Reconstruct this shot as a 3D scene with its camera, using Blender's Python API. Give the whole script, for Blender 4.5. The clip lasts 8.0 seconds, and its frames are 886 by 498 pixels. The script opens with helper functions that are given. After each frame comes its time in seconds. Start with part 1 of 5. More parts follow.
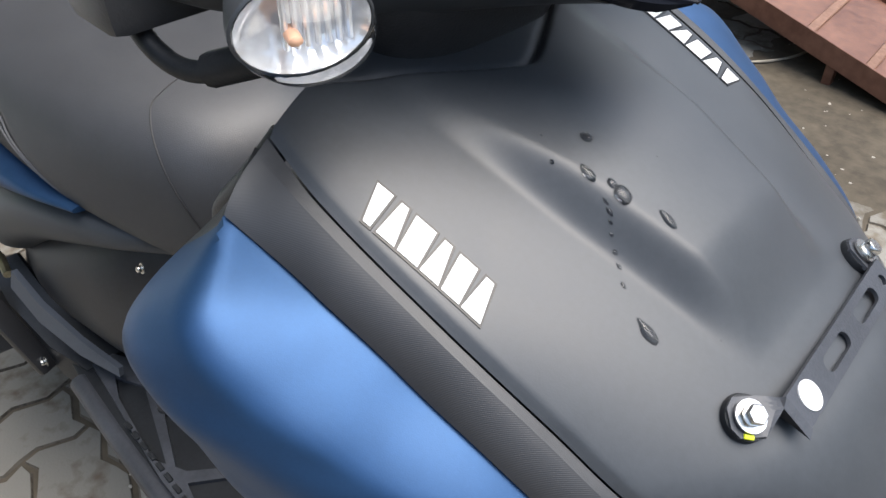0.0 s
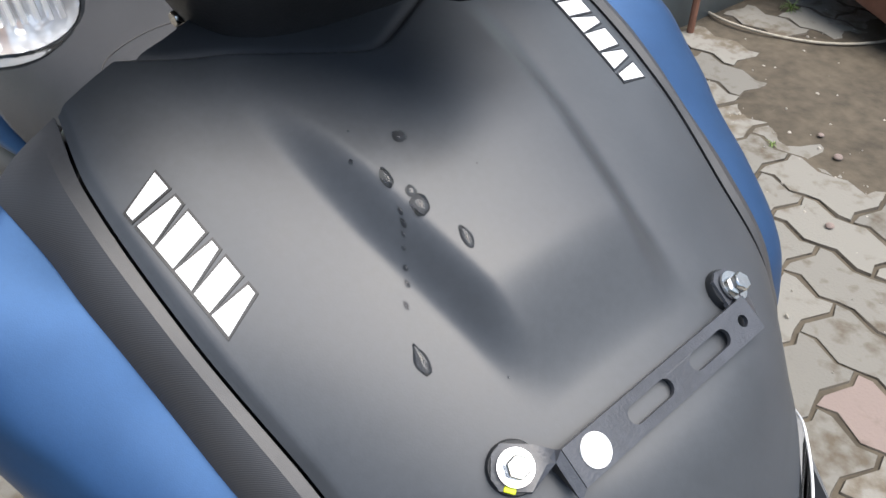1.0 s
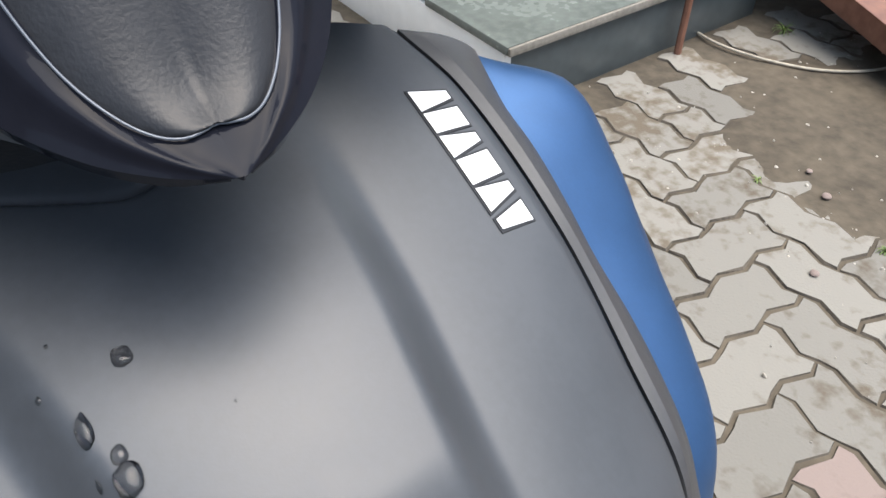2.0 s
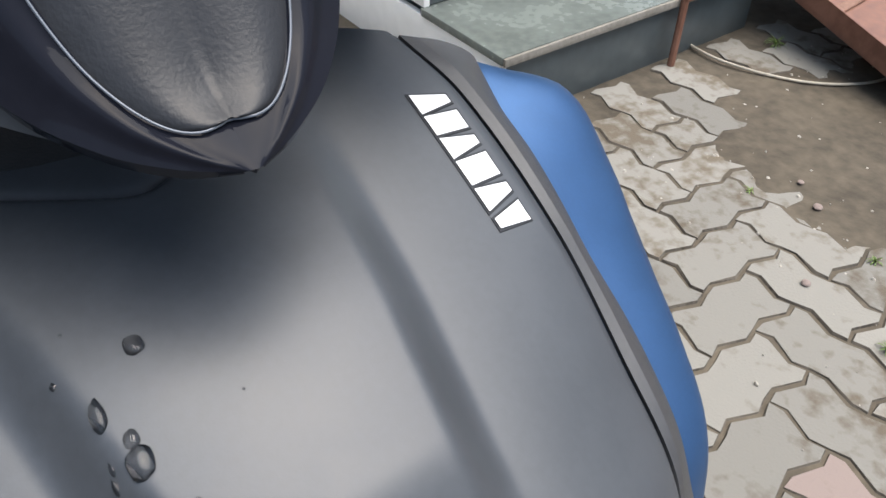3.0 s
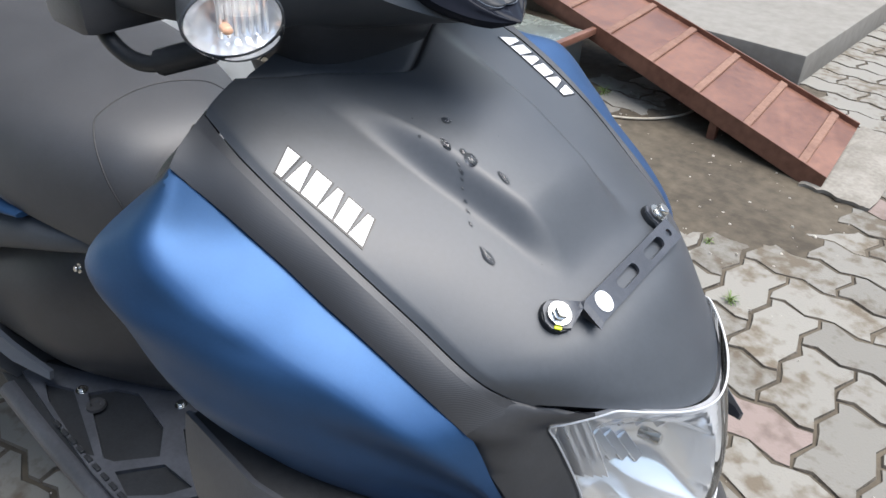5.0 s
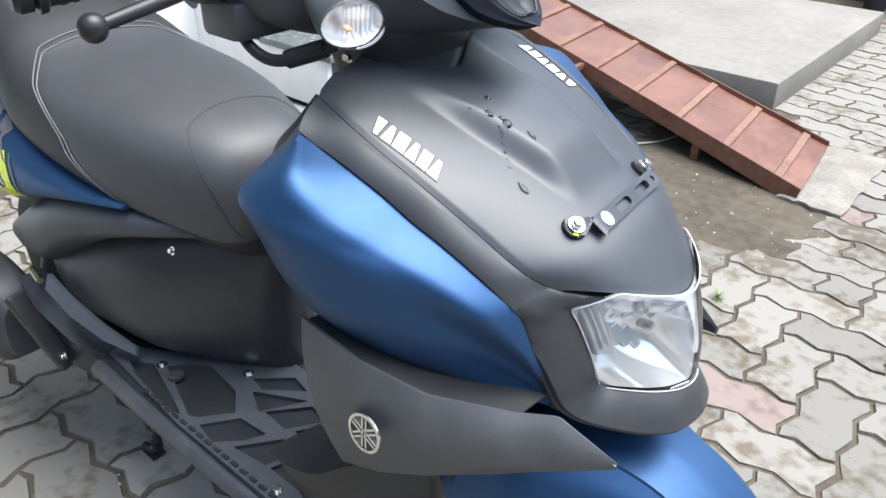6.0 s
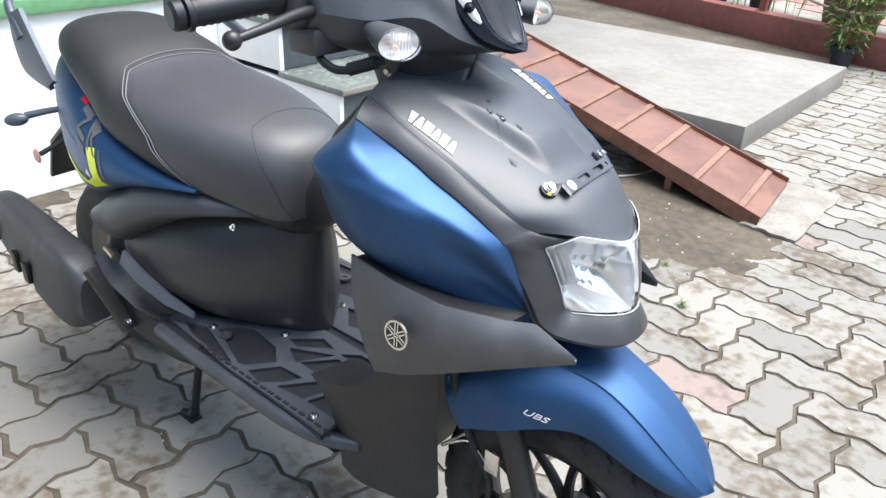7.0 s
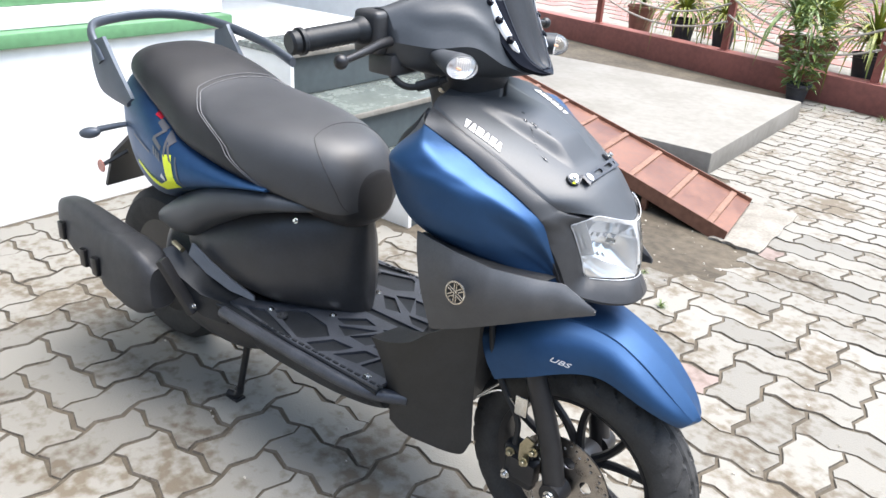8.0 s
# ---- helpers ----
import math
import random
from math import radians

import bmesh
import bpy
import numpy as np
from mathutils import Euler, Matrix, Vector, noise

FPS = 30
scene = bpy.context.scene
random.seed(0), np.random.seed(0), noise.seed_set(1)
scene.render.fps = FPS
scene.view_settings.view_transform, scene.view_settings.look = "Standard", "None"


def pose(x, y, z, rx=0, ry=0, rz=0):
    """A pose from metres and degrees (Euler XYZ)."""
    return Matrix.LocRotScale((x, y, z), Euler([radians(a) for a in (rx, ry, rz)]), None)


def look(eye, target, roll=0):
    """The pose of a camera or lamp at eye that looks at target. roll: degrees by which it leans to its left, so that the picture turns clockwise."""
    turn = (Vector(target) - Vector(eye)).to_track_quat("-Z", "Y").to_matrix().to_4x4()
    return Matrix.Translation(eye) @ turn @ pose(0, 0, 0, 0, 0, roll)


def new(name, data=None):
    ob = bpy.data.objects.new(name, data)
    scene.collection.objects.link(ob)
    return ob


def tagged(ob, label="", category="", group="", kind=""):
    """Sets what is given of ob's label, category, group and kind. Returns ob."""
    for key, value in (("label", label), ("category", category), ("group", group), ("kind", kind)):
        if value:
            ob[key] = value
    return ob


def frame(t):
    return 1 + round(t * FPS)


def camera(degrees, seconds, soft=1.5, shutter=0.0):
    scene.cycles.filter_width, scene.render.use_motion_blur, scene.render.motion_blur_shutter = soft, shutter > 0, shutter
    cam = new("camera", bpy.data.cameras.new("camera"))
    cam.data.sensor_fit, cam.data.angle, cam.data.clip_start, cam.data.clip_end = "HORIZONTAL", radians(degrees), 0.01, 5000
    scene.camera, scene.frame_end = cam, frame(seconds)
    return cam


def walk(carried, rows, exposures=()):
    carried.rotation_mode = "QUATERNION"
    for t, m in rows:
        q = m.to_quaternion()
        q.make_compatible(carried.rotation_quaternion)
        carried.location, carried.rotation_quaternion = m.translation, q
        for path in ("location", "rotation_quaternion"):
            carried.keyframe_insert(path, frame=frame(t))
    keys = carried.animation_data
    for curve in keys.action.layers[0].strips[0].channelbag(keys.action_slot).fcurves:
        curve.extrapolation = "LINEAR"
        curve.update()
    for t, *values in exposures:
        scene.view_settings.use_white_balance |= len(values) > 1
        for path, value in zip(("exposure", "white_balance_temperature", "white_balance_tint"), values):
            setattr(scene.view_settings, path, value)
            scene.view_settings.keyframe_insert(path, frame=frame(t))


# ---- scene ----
cam = camera(60.8, 8.0)
PATH = [
    (0, (0.007, -0.304, 1.084), (-1.133, 0.743, -0.184), -1.6),
    (0.5, (0.048, -0.252, 1.078), (-1.189, 0.636, -0.219), -3.4),
    (1, (0.065, -0.176, 1.075), (-1.176, 0.649, -0.259), -2.9),
    (1.5, (0.042, -0.095, 1.071), (-1.173, 0.732, -0.285), -1.6),
    (2, (-0.006, -0.035, 1.062), (-1.235, 0.797, -0.279), -1.1),
    (3.5, (0.017, -0.061, 1.069), (-1.213, 0.827, -0.234), 0.4),
    (4, (0.062, -0.142, 1.088), (-1.102, 0.87, -0.185), 1.3),
    (4.5, (0.097, -0.277, 1.097), (-0.979, 0.896, -0.115), 3.1),
    (6, (0.22, -0.569, 1.128), (-0.885, 0.74, 0.097), 0.8),
    (6.5, (0.318, -0.695, 1.147), (-0.803, 0.636, 0.163), 0.7),
    (7, (0.385, -0.803, 1.169), (-0.74, 0.568, 0.244), 2.4),
    (7.5, (0.426, -0.946, 1.185), (-0.645, 0.51, 0.33), 2.5),
    (8, (0.461, -1.089, 1.203), (-0.626, 0.364, 0.361), 3.6),
]
walk(cam, [(t, look(eye, target, roll)) for t, eye, target, roll in PATH], [(0, 1.16, 6500, 10), (1, 1.13, 6500, 10), (1.5, 1.14, 6500, 10), (2, 1.32, 6500, 10), (3.5, 1.16, 6500, 10), (4.5, 1.16, 6350, 10), (6, 1.66, 6150, 9), (7, 1.82, 6200, 9), (8, 1.90, 6300, 10)])

# ---- light ----
world = bpy.data.worlds.new("overcast_sky")
scene.world = world
world.use_nodes = True
wn = world.node_tree.nodes
sky = wn.new("ShaderNodeTexSky")
sky.sky_type, sky.sun_disc = "NISHITA", False
sky.sun_elevation, sky.sun_rotation = radians(73), radians(45)
sky.air_density, sky.dust_density = 1.6, 4.0
wn["Background"].inputs["Strength"].default_value = 0.12
world.node_tree.links.new(sky.outputs["Color"], wn["Background"].inputs["Color"])
sun = new("sun", bpy.data.lights.new("sun", "SUN"))
sun.data.energy, sun.data.angle, sun.data.color = 2.0, radians(60), (1.0, 0.99, 0.97)
sun.matrix_world = look((0.7, 0.7, 3.2), (0, 0, 0))


# ---- materials ----
def material(name, color, rough=0.5, metal=0.0, vary=0.0, scale=8.0, bump=0.0, bump_scale=200.0, alt=None, rough_vary=0.0, rnd=0.0, coat=0.0, spec=0.5, place=False):
    """A surface: base colour with stains at two scales, fine relief, roughness that varies, and a shift from piece to piece."""
    m = bpy.data.materials.new(name)
    m.use_nodes = True
    n, l = m.node_tree.nodes, m.node_tree.links
    b = n["Principled BSDF"]
    b.inputs["Base Color"].default_value = (*color, 1)
    b.inputs["Roughness"].default_value = rough
    b.inputs["Metallic"].default_value = metal
    b.inputs["Coat Weight"].default_value = coat
    b.inputs["Coat Roughness"].default_value = 0.04
    b.inputs["Specular IOR Level"].default_value = spec
    tc = n.new("ShaderNodeTexCoord")
    col = None
    if vary or alt:
        big, fine = n.new("ShaderNodeTexNoise"), n.new("ShaderNodeTexNoise")
        big.inputs["Scale"].default_value, big.inputs["Detail"].default_value = scale, 6
        fine.inputs["Scale"].default_value, fine.inputs["Detail"].default_value = scale * 9, 4
        geo = n.new("ShaderNodeNewGeometry")
        for t in (big, fine):
            l.new(geo.outputs["Position"] if place else tc.outputs["Object"], t.inputs["Vector"])
        mix = n.new("ShaderNodeMix")
        mix.data_type = "FLOAT"
        mix.inputs[0].default_value = 0.38 if place else 0.4
        l.new(big.outputs["Fac"], mix.inputs[2]); l.new(fine.outputs["Fac"], mix.inputs[3])
        ramp = n.new("ShaderNodeValToRGB")
        dark = alt if alt else tuple(c * (1 - vary) for c in color)
        light = color if alt else tuple(min(1, c * (1 + vary)) for c in color)
        ramp.color_ramp.elements[0].position, ramp.color_ramp.elements[0].color = 0.405 if place else 0.38, (*dark, 1)
        ramp.color_ramp.elements[1].position, ramp.color_ramp.elements[1].color = 0.50 if place else 0.62, (*light, 1)
        l.new(mix.outputs[0], ramp.inputs["Fac"])
        col = ramp.outputs["Color"]
        if rough_vary:
            mr = n.new("ShaderNodeMapRange")
            mr.inputs["From Min"].default_value, mr.inputs["From Max"].default_value = 0.3, 0.7
            mr.inputs["To Min"].default_value, mr.inputs["To Max"].default_value = max(0.02, rough - rough_vary), min(1, rough + rough_vary)
            l.new(mix.outputs[0], mr.inputs["Value"]); l.new(mr.outputs[0], b.inputs["Roughness"])
    if rnd:
        info, hsv, mr2 = n.new("ShaderNodeObjectInfo"), n.new("ShaderNodeHueSaturation"), n.new("ShaderNodeMapRange")
        mr2.inputs["To Min"].default_value, mr2.inputs["To Max"].default_value = 1 - rnd, 1 + rnd
        l.new(info.outputs["Random"], mr2.inputs["Value"]); l.new(mr2.outputs[0], hsv.inputs["Value"])
        if col:
            l.new(col, hsv.inputs["Color"])
        else:
            hsv.inputs["Color"].default_value = (*color, 1)
        col = hsv.outputs["Color"]
    if col:
        l.new(col, b.inputs["Base Color"])
    if bump:
        t, bp = n.new("ShaderNodeTexNoise"), n.new("ShaderNodeBump")
        t.inputs["Scale"].default_value, t.inputs["Detail"].default_value = bump_scale, 5
        bp.inputs["Strength"].default_value, bp.inputs["Distance"].default_value = bump, 0.002
        l.new(tc.outputs["Object"], t.inputs["Vector"]); l.new(t.outputs["Fac"], bp.inputs["Height"]); l.new(bp.outputs["Normal"], b.inputs["Normal"])
    return m


BLACK = material("matte_black_plastic", (0.041, 0.046, 0.053), 0.45, vary=0.10, scale=30, bump=0.02, bump_scale=900, rough_vary=0.04, spec=0.62)
GREY = material("dark_grey_plastic", (0.060, 0.062, 0.067), 0.42, vary=0.12, scale=30, bump=0.1, bump_scale=900, spec=0.7)
FRAME = material("dark_floor_plastic", (0.048, 0.052, 0.062), 0.36, vary=0.2, scale=20, bump=0.15, bump_scale=700)
INNER = material("black_textured_plastic", (0.031, 0.032, 0.035), 0.42, vary=0.15, scale=20, bump=0.15, bump_scale=700, spec=0.6)
STRIP = material("grained_trim", (0.036, 0.037, 0.040), 0.46, vary=0.12, scale=40, bump=0.08, bump_scale=2600, spec=0.55)
RIBBED = material("ribbed_trim", (0.036, 0.037, 0.040), 0.45, spec=0.6)
sn, sl = RIBBED.node_tree.nodes, RIBBED.node_tree.links
stc, sbp, rib_wave = sn.new("ShaderNodeTexCoord"), sn.new("ShaderNodeBump"), sn.new("ShaderNodeTexWave")
rib_wave.bands_direction = "X"
rib_wave.inputs["Scale"].default_value = 580
rib_turn = sn.new("ShaderNodeMapping")
rib_turn.inputs["Rotation"].default_value = (0, 0, radians(42.6))
sl.new(stc.outputs["Object"], rib_turn.inputs["Vector"]); sl.new(rib_turn.outputs["Vector"], rib_wave.inputs["Vector"])
sbp.inputs["Strength"].default_value, sbp.inputs["Distance"].default_value = 0.16, 0.0004
sl.new(rib_wave.outputs["Fac"], sbp.inputs["Height"]); sl.new(sbp.outputs["Normal"], sn["Principled BSDF"].inputs["Normal"])
BLUE = material("matte_blue_paint", (0.025, 0.072, 0.170), 0.43, metal=0.58, vary=0.05, scale=60, bump=0.03, bump_scale=1500)
GLOSS = material("gloss_black_plastic", (0.010, 0.011, 0.016), 0.05, vary=0.1, scale=20, bump=0.25, bump_scale=38, spec=0.08)
VISORPAD = material("grained_visor_plastic", (0.020, 0.021, 0.024), 0.36, vary=0.15, scale=20, bump=0.10, bump_scale=700, spec=0.3)
RUBBER = material("rubber", (0.017, 0.019, 0.022), 0.42, vary=0.2, scale=25, bump=0.12, bump_scale=500, spec=0.3)
APRON = material("coarse_black_plastic", (0.026, 0.026, 0.026), 0.5, vary=0.2, scale=20, bump=0.15, bump_scale=700)
TYRE = material("tyre_rubber", (0.034, 0.034, 0.034), 0.75, vary=0.3, scale=30, bump=0.3, bump_scale=300)
SEAT = material("seat_vinyl", (0.042, 0.044, 0.049), 0.45, vary=0.08, scale=25, bump=0.2, bump_scale=1100, spec=0.7)
SEATD = material("seat_vinyl_dark", (0.024, 0.024, 0.026), 0.48, vary=0.1, scale=25, bump=0.3, bump_scale=900, spec=0.4)
STEEL = material("zinc_plated_steel", (0.72, 0.72, 0.70), 0.2, 1.0, vary=0.1, scale=60, rough_vary=0.08)
LAMP = material("silvered_reflector", (0.97, 0.97, 0.98), 0.10, 0.58)
ALLOY = material("black_alloy", (0.028, 0.028, 0.03), 0.35, 0.3, vary=0.1, scale=40)
DISC = material("brake_disc_steel", (0.42, 0.39, 0.36), 0.32, 1.0, vary=0.2, scale=50, rough_vary=0.1)
MUFF = material("muffler_paint", (0.045, 0.046, 0.05), 0.5, 0.2, vary=0.15, scale=30, bump=0.1)
GREYFIN = material("grey_trim", (0.10, 0.115, 0.14), 0.42, 0.3, vary=0.06, scale=40)
WHITE = material("white_sticker", (0.85, 0.85, 0.85), 0.35, vary=0.03, scale=80)
BORDER = material("sticker_border", (0.008, 0.008, 0.009), 0.35)
YELLOW = material("fluorescent_yellow", (0.75, 0.85, 0.02), 0.4, vary=0.05, scale=60)
REDDOT = material("red_print", (0.5, 0.01, 0.03), 0.4)
GREYPRINT = material("grey_print", (0.10, 0.10, 0.11), 0.4)
AMBER = material("amber_plastic", (0.80, 0.45, 0.28), 0.3)
REFLEX = material("reflector_plastic", (0.55, 0.22, 0.16), 0.25)
THREAD = material("grey_thread", (0.15, 0.15, 0.155), 0.7)
SILVER = material("silver_print", (0.62, 0.63, 0.65), 0.35, 0.3)
BRASS = material("yellow_zinc", (0.46, 0.42, 0.30), 0.35, 1.0, vary=0.2, scale=60)
PAVER = material("grey_concrete_paver", (0.200, 0.192, 0.170), 0.85, alt=(0.112, 0.092, 0.066), scale=3.2, bump=0.6, bump_scale=180, rnd=0.18, place=True)
PINKP = material("pink_concrete_paver", (0.235, 0.185, 0.165), 0.85, alt=(0.16, 0.122, 0.105), scale=3.2, bump=0.6, bump_scale=180, rnd=0.1, place=True)
EDGEDIRT = material("soil_stained_paver_edge", (0.115, 0.100, 0.080), 0.92, alt=(0.060, 0.051, 0.041), scale=14, bump=0.8, bump_scale=120, place=True)
SOIL = material("damp_soil", (0.110, 0.091, 0.065), 0.92, alt=(0.050, 0.041, 0.029), scale=3, bump=1.0, bump_scale=60)
RUST = material("rust_red_painted_steel", (0.212, 0.102, 0.068), 0.45, alt=(0.120, 0.052, 0.034), scale=4, bump=0.15, bump_scale=120, rough_vary=0.15)
RIB = material("worn_rib_steel", (0.235, 0.130, 0.088), 0.6, alt=(0.155, 0.075, 0.048), scale=9, bump=0.2, bump_scale=150)
MORTAR = material("grey_mortar", (0.26, 0.243, 0.212), 0.9, alt=(0.17, 0.155, 0.13), scale=9, bump=0.8, bump_scale=70)
CONCRETE = material("pale_concrete", (0.240, 0.229, 0.206), 0.85, alt=(0.185, 0.174, 0.152), scale=2.5, bump=0.4, bump_scale=60)
PLASTER = material("white_plaster", (0.88, 0.87, 0.84), 0.8, vary=0.05, scale=2, bump=0.2, bump_scale=50)
STONE = material("green_grey_stone", (0.145, 0.165, 0.152), 0.25, vary=0.25, scale=5, rough_vary=0.1)
RISER = material("blue_grey_tile", (0.078, 0.093, 0.097), 0.3, vary=0.15, scale=3)
GREENB = material("green_painted_band", (0.13, 0.29, 0.14), 0.35, vary=0.15, scale=4)
REDW = material("red_oxide_wall", (0.29, 0.105, 0.085), 0.75, alt=(0.20, 0.075, 0.062), scale=3, bump=0.3, bump_scale=60)
REDP = material("red_oxide_post", (0.23, 0.07, 0.055), 0.5, vary=0.2, scale=10)


# ---- mesh helpers ----
def part(name, bm, mat, parent=None, label="", smooth=40.0):
    """Links a bmesh as one mesh object under its thing or part."""
    me = bpy.data.meshes.new(name)
    bm.to_mesh(me)
    bm.free()
    me.materials.append(mat)
    if smooth:
        me.polygons.foreach_set("use_smooth", [True] * len(me.polygons))
        me.set_sharp_from_angle(angle=radians(smooth))
    ob = new(name, me)
    if parent:
        ob.parent = parent
        ob.matrix_parent_inverse = parent.matrix_world.inverted() if parent.type != "EMPTY" else Matrix.Translation(-parent.location)
    return tagged(ob, label)


def thing(name, at, label, category, group="", kind=""):
    ob = new(name)
    ob.location = at
    return tagged(ob, label, category, group, kind)


def spline(points, n):
    """n points spread along a smooth curve through the given ones."""
    p = np.array(points, float)
    d = np.concatenate(([0], np.cumsum(np.linalg.norm(np.diff(p, axis=0), axis=1))))
    m = np.zeros_like(p)
    m[1:-1] = (p[2:] - p[:-2]) / (d[2:] - d[:-2])[:, None]
    m[0], m[-1] = (p[1] - p[0]) / (d[1] - d[0]), (p[-1] - p[-2]) / (d[-1] - d[-2])
    s = np.linspace(0, d[-1], n)
    k = np.clip(np.searchsorted(d, s, side="right") - 1, 0, len(p) - 2)
    h = (d[k + 1] - d[k])[:, None]
    t = ((s - d[k])[:, None]) / h
    return (2*t**3 - 3*t**2 + 1) * p[k] + (t**3 - 2*t**2 + t) * h * m[k] + (-2*t**3 + 3*t**2) * p[k+1] + (t**3 - t**2) * h * m[k+1]


def grid(rows, closed=False, caps=False, thick=0.0):
    """A bmesh through rows of points; closed joins each row's end to its start."""
    bm = bmesh.new()
    vs = [[bm.verts.new(p) for p in r] for r in rows]
    w = len(vs[0])
    for a, b in zip(vs, vs[1:]):
        for i in range(w if closed else w - 1):
            j = (i + 1) % w
            bm.faces.new((a[i], a[j], b[j], b[i]))
    if caps:
        bm.faces.new(vs[0][::-1]); bm.faces.new(vs[-1])
    bmesh.ops.recalc_face_normals(bm, faces=bm.faces)
    if thick:
        bmesh.ops.solidify(bm, geom=bm.faces[:], thickness=thick)
    return bm


def mirror(bm):
    """Adds the other side of the centre plane."""
    g = bmesh.ops.duplicate(bm, geom=bm.verts[:] + bm.edges[:] + bm.faces[:])["geom"]
    bmesh.ops.scale(bm, vec=(1, -1, 1), verts=[v for v in g if isinstance(v, bmesh.types.BMVert)])
    bmesh.ops.reverse_faces(bm, faces=[f for f in g if isinstance(f, bmesh.types.BMFace)])
    bmesh.ops.remove_doubles(bm, verts=bm.verts[:], dist=0.0004)
    return bm


def between(a, b, bulge, n, n2, up=(0, 0, 1)):
    """Rows from curve a to curve b, bowed out along their own normal by bulge."""
    A, B = spline(a, n), spline(b, n)
    T = np.gradient(A, axis=0)
    N = np.cross(T, B - A)
    N /= np.linalg.norm(N, axis=1)[:, None]
    rows = []
    for v in np.linspace(0, 1, n2):
        rows.append(A * (1 - v) + B * v + N * (bulge * 4 * v * (1 - v)))
    return rows


def tube(points, r, n=10, m=24, bm=None, caps=True, flat=1.0):
    """A round bar along a smooth curve; r may be a pair for a taper."""
    P = spline(points, m)
    r0, r1 = r if isinstance(r, tuple) else (r, r)
    T = np.gradient(P, axis=0)
    T /= np.linalg.norm(T, axis=1)[:, None]
    u = np.cross(T[0], (0, 0, 1) if abs(T[0][2]) < 0.9 else (1, 0, 0))
    rows = []
    for i in range(m):
        u = u - T[i] * (u @ T[i]); u /= np.linalg.norm(u)
        w = np.cross(T[i], u)
        rr = r0 + (r1 - r0) * i / (m - 1)
        rows.append([P[i] + rr * (math.cos(a) * u + flat * math.sin(a) * w) for a in np.linspace(0, 2*math.pi, n, endpoint=False)])
    b2 = grid(rows, True, caps)
    return merge(bm, b2)


def merge(bm, other):
    if bm is None:
        return other
    me = bpy.data.meshes.new("tmp")
    other.to_mesh(me); other.free()
    bm.from_mesh(me)
    bpy.data.meshes.remove(me)
    return bm


def box(x0, x1, y0, y1, z0, z1, bevel=0.004, seg=2, m=None):
    bm = bmesh.new()
    bmesh.ops.create_cube(bm, size=1)
    bmesh.ops.scale(bm, vec=(x1 - x0, y1 - y0, z1 - z0), verts=bm.verts)
    bmesh.ops.translate(bm, vec=((x0 + x1) / 2, (y0 + y1) / 2, (z0 + z1) / 2), verts=bm.verts)
    if bevel:
        bmesh.ops.bevel(bm, geom=bm.edges[:], offset=bevel, segments=seg, affect="EDGES", profile=0.6)
    if m is not None:
        bmesh.ops.transform(bm, matrix=m, verts=bm.verts)
    return bm


def lathe(profile, n=32, m=None):
    """Turns (radius, height) pairs about the z axis, then poses them by m."""
    rows = [[(r * math.cos(a), r * math.sin(a), h) for a in np.linspace(0, 2*math.pi, n, endpoint=False)] for r, h in profile]
    bm = grid(rows, True)
    bmesh.ops.remove_doubles(bm, verts=bm.verts, dist=1e-5)
    bmesh.ops.recalc_face_normals(bm, faces=bm.faces)
    if m is not None:
        bmesh.ops.transform(bm, matrix=m, verts=bm.verts)
    return bm


def plate(outline, thick, m=None, bevel=0.0):
    """A flat plate from an outline in its own x, y plane."""
    bm = bmesh.new()
    f = bm.faces.new([bm.verts.new((x, y, 0)) for x, y in outline])
    r = bmesh.ops.extrude_face_region(bm, geom=[f])
    bmesh.ops.translate(bm, vec=(0, 0, thick), verts=[v for v in r["geom"] if isinstance(v, bmesh.types.BMVert)])
    bmesh.ops.recalc_face_normals(bm, faces=bm.faces)
    if bevel:
        bmesh.ops.bevel(bm, geom=bm.edges[:], offset=bevel, segments=1, affect="EDGES")
    if m is not None:
        bmesh.ops.transform(bm, matrix=m, verts=bm.verts)
    return bm


def axes(origin, x, y):
    """A pose with its x axis along x and its y axis near y."""
    x = Vector(x).normalized(); z = x.cross(Vector(y)).normalized(); y = z.cross(x)
    return Matrix(((x.x, y.x, z.x, origin[0]), (x.y, y.y, z.y, origin[1]), (x.z, y.z, z.z, origin[2]), (0, 0, 0, 1)))


def facing(bm, d):
    """Turns an open sheet so that its normals point along d."""
    if sum((f.normal.dot(Vector(d)) * f.calc_area() for f in bm.faces), 0.0) < 0:
        bmesh.ops.reverse_faces(bm, faces=bm.faces)
    return bm


def sm(a, b, x):
    t = np.clip((x - a) / (b - a), 0, 1)
    return t * t * (3 - 2 * t)


# ---- the setting ----
# dark grey for the unseen surfaces added to hold back sky light
YARD = material("dark_blocker_cement", (0.13, 0.13, 0.125), 0.85, alt=(0.085, 0.083, 0.08), scale=1.2, bump=0.3, bump_scale=40)

def slab(name, bm, mat, label, category):
    return tagged(part(name, bm, mat, None, label), label, category, "", "structure")


ground = slab("ground", box(-60, 60, -60, 60, -0.4, -0.0065, 0), SOIL, "damp brown soil showing in the joints", "ground")

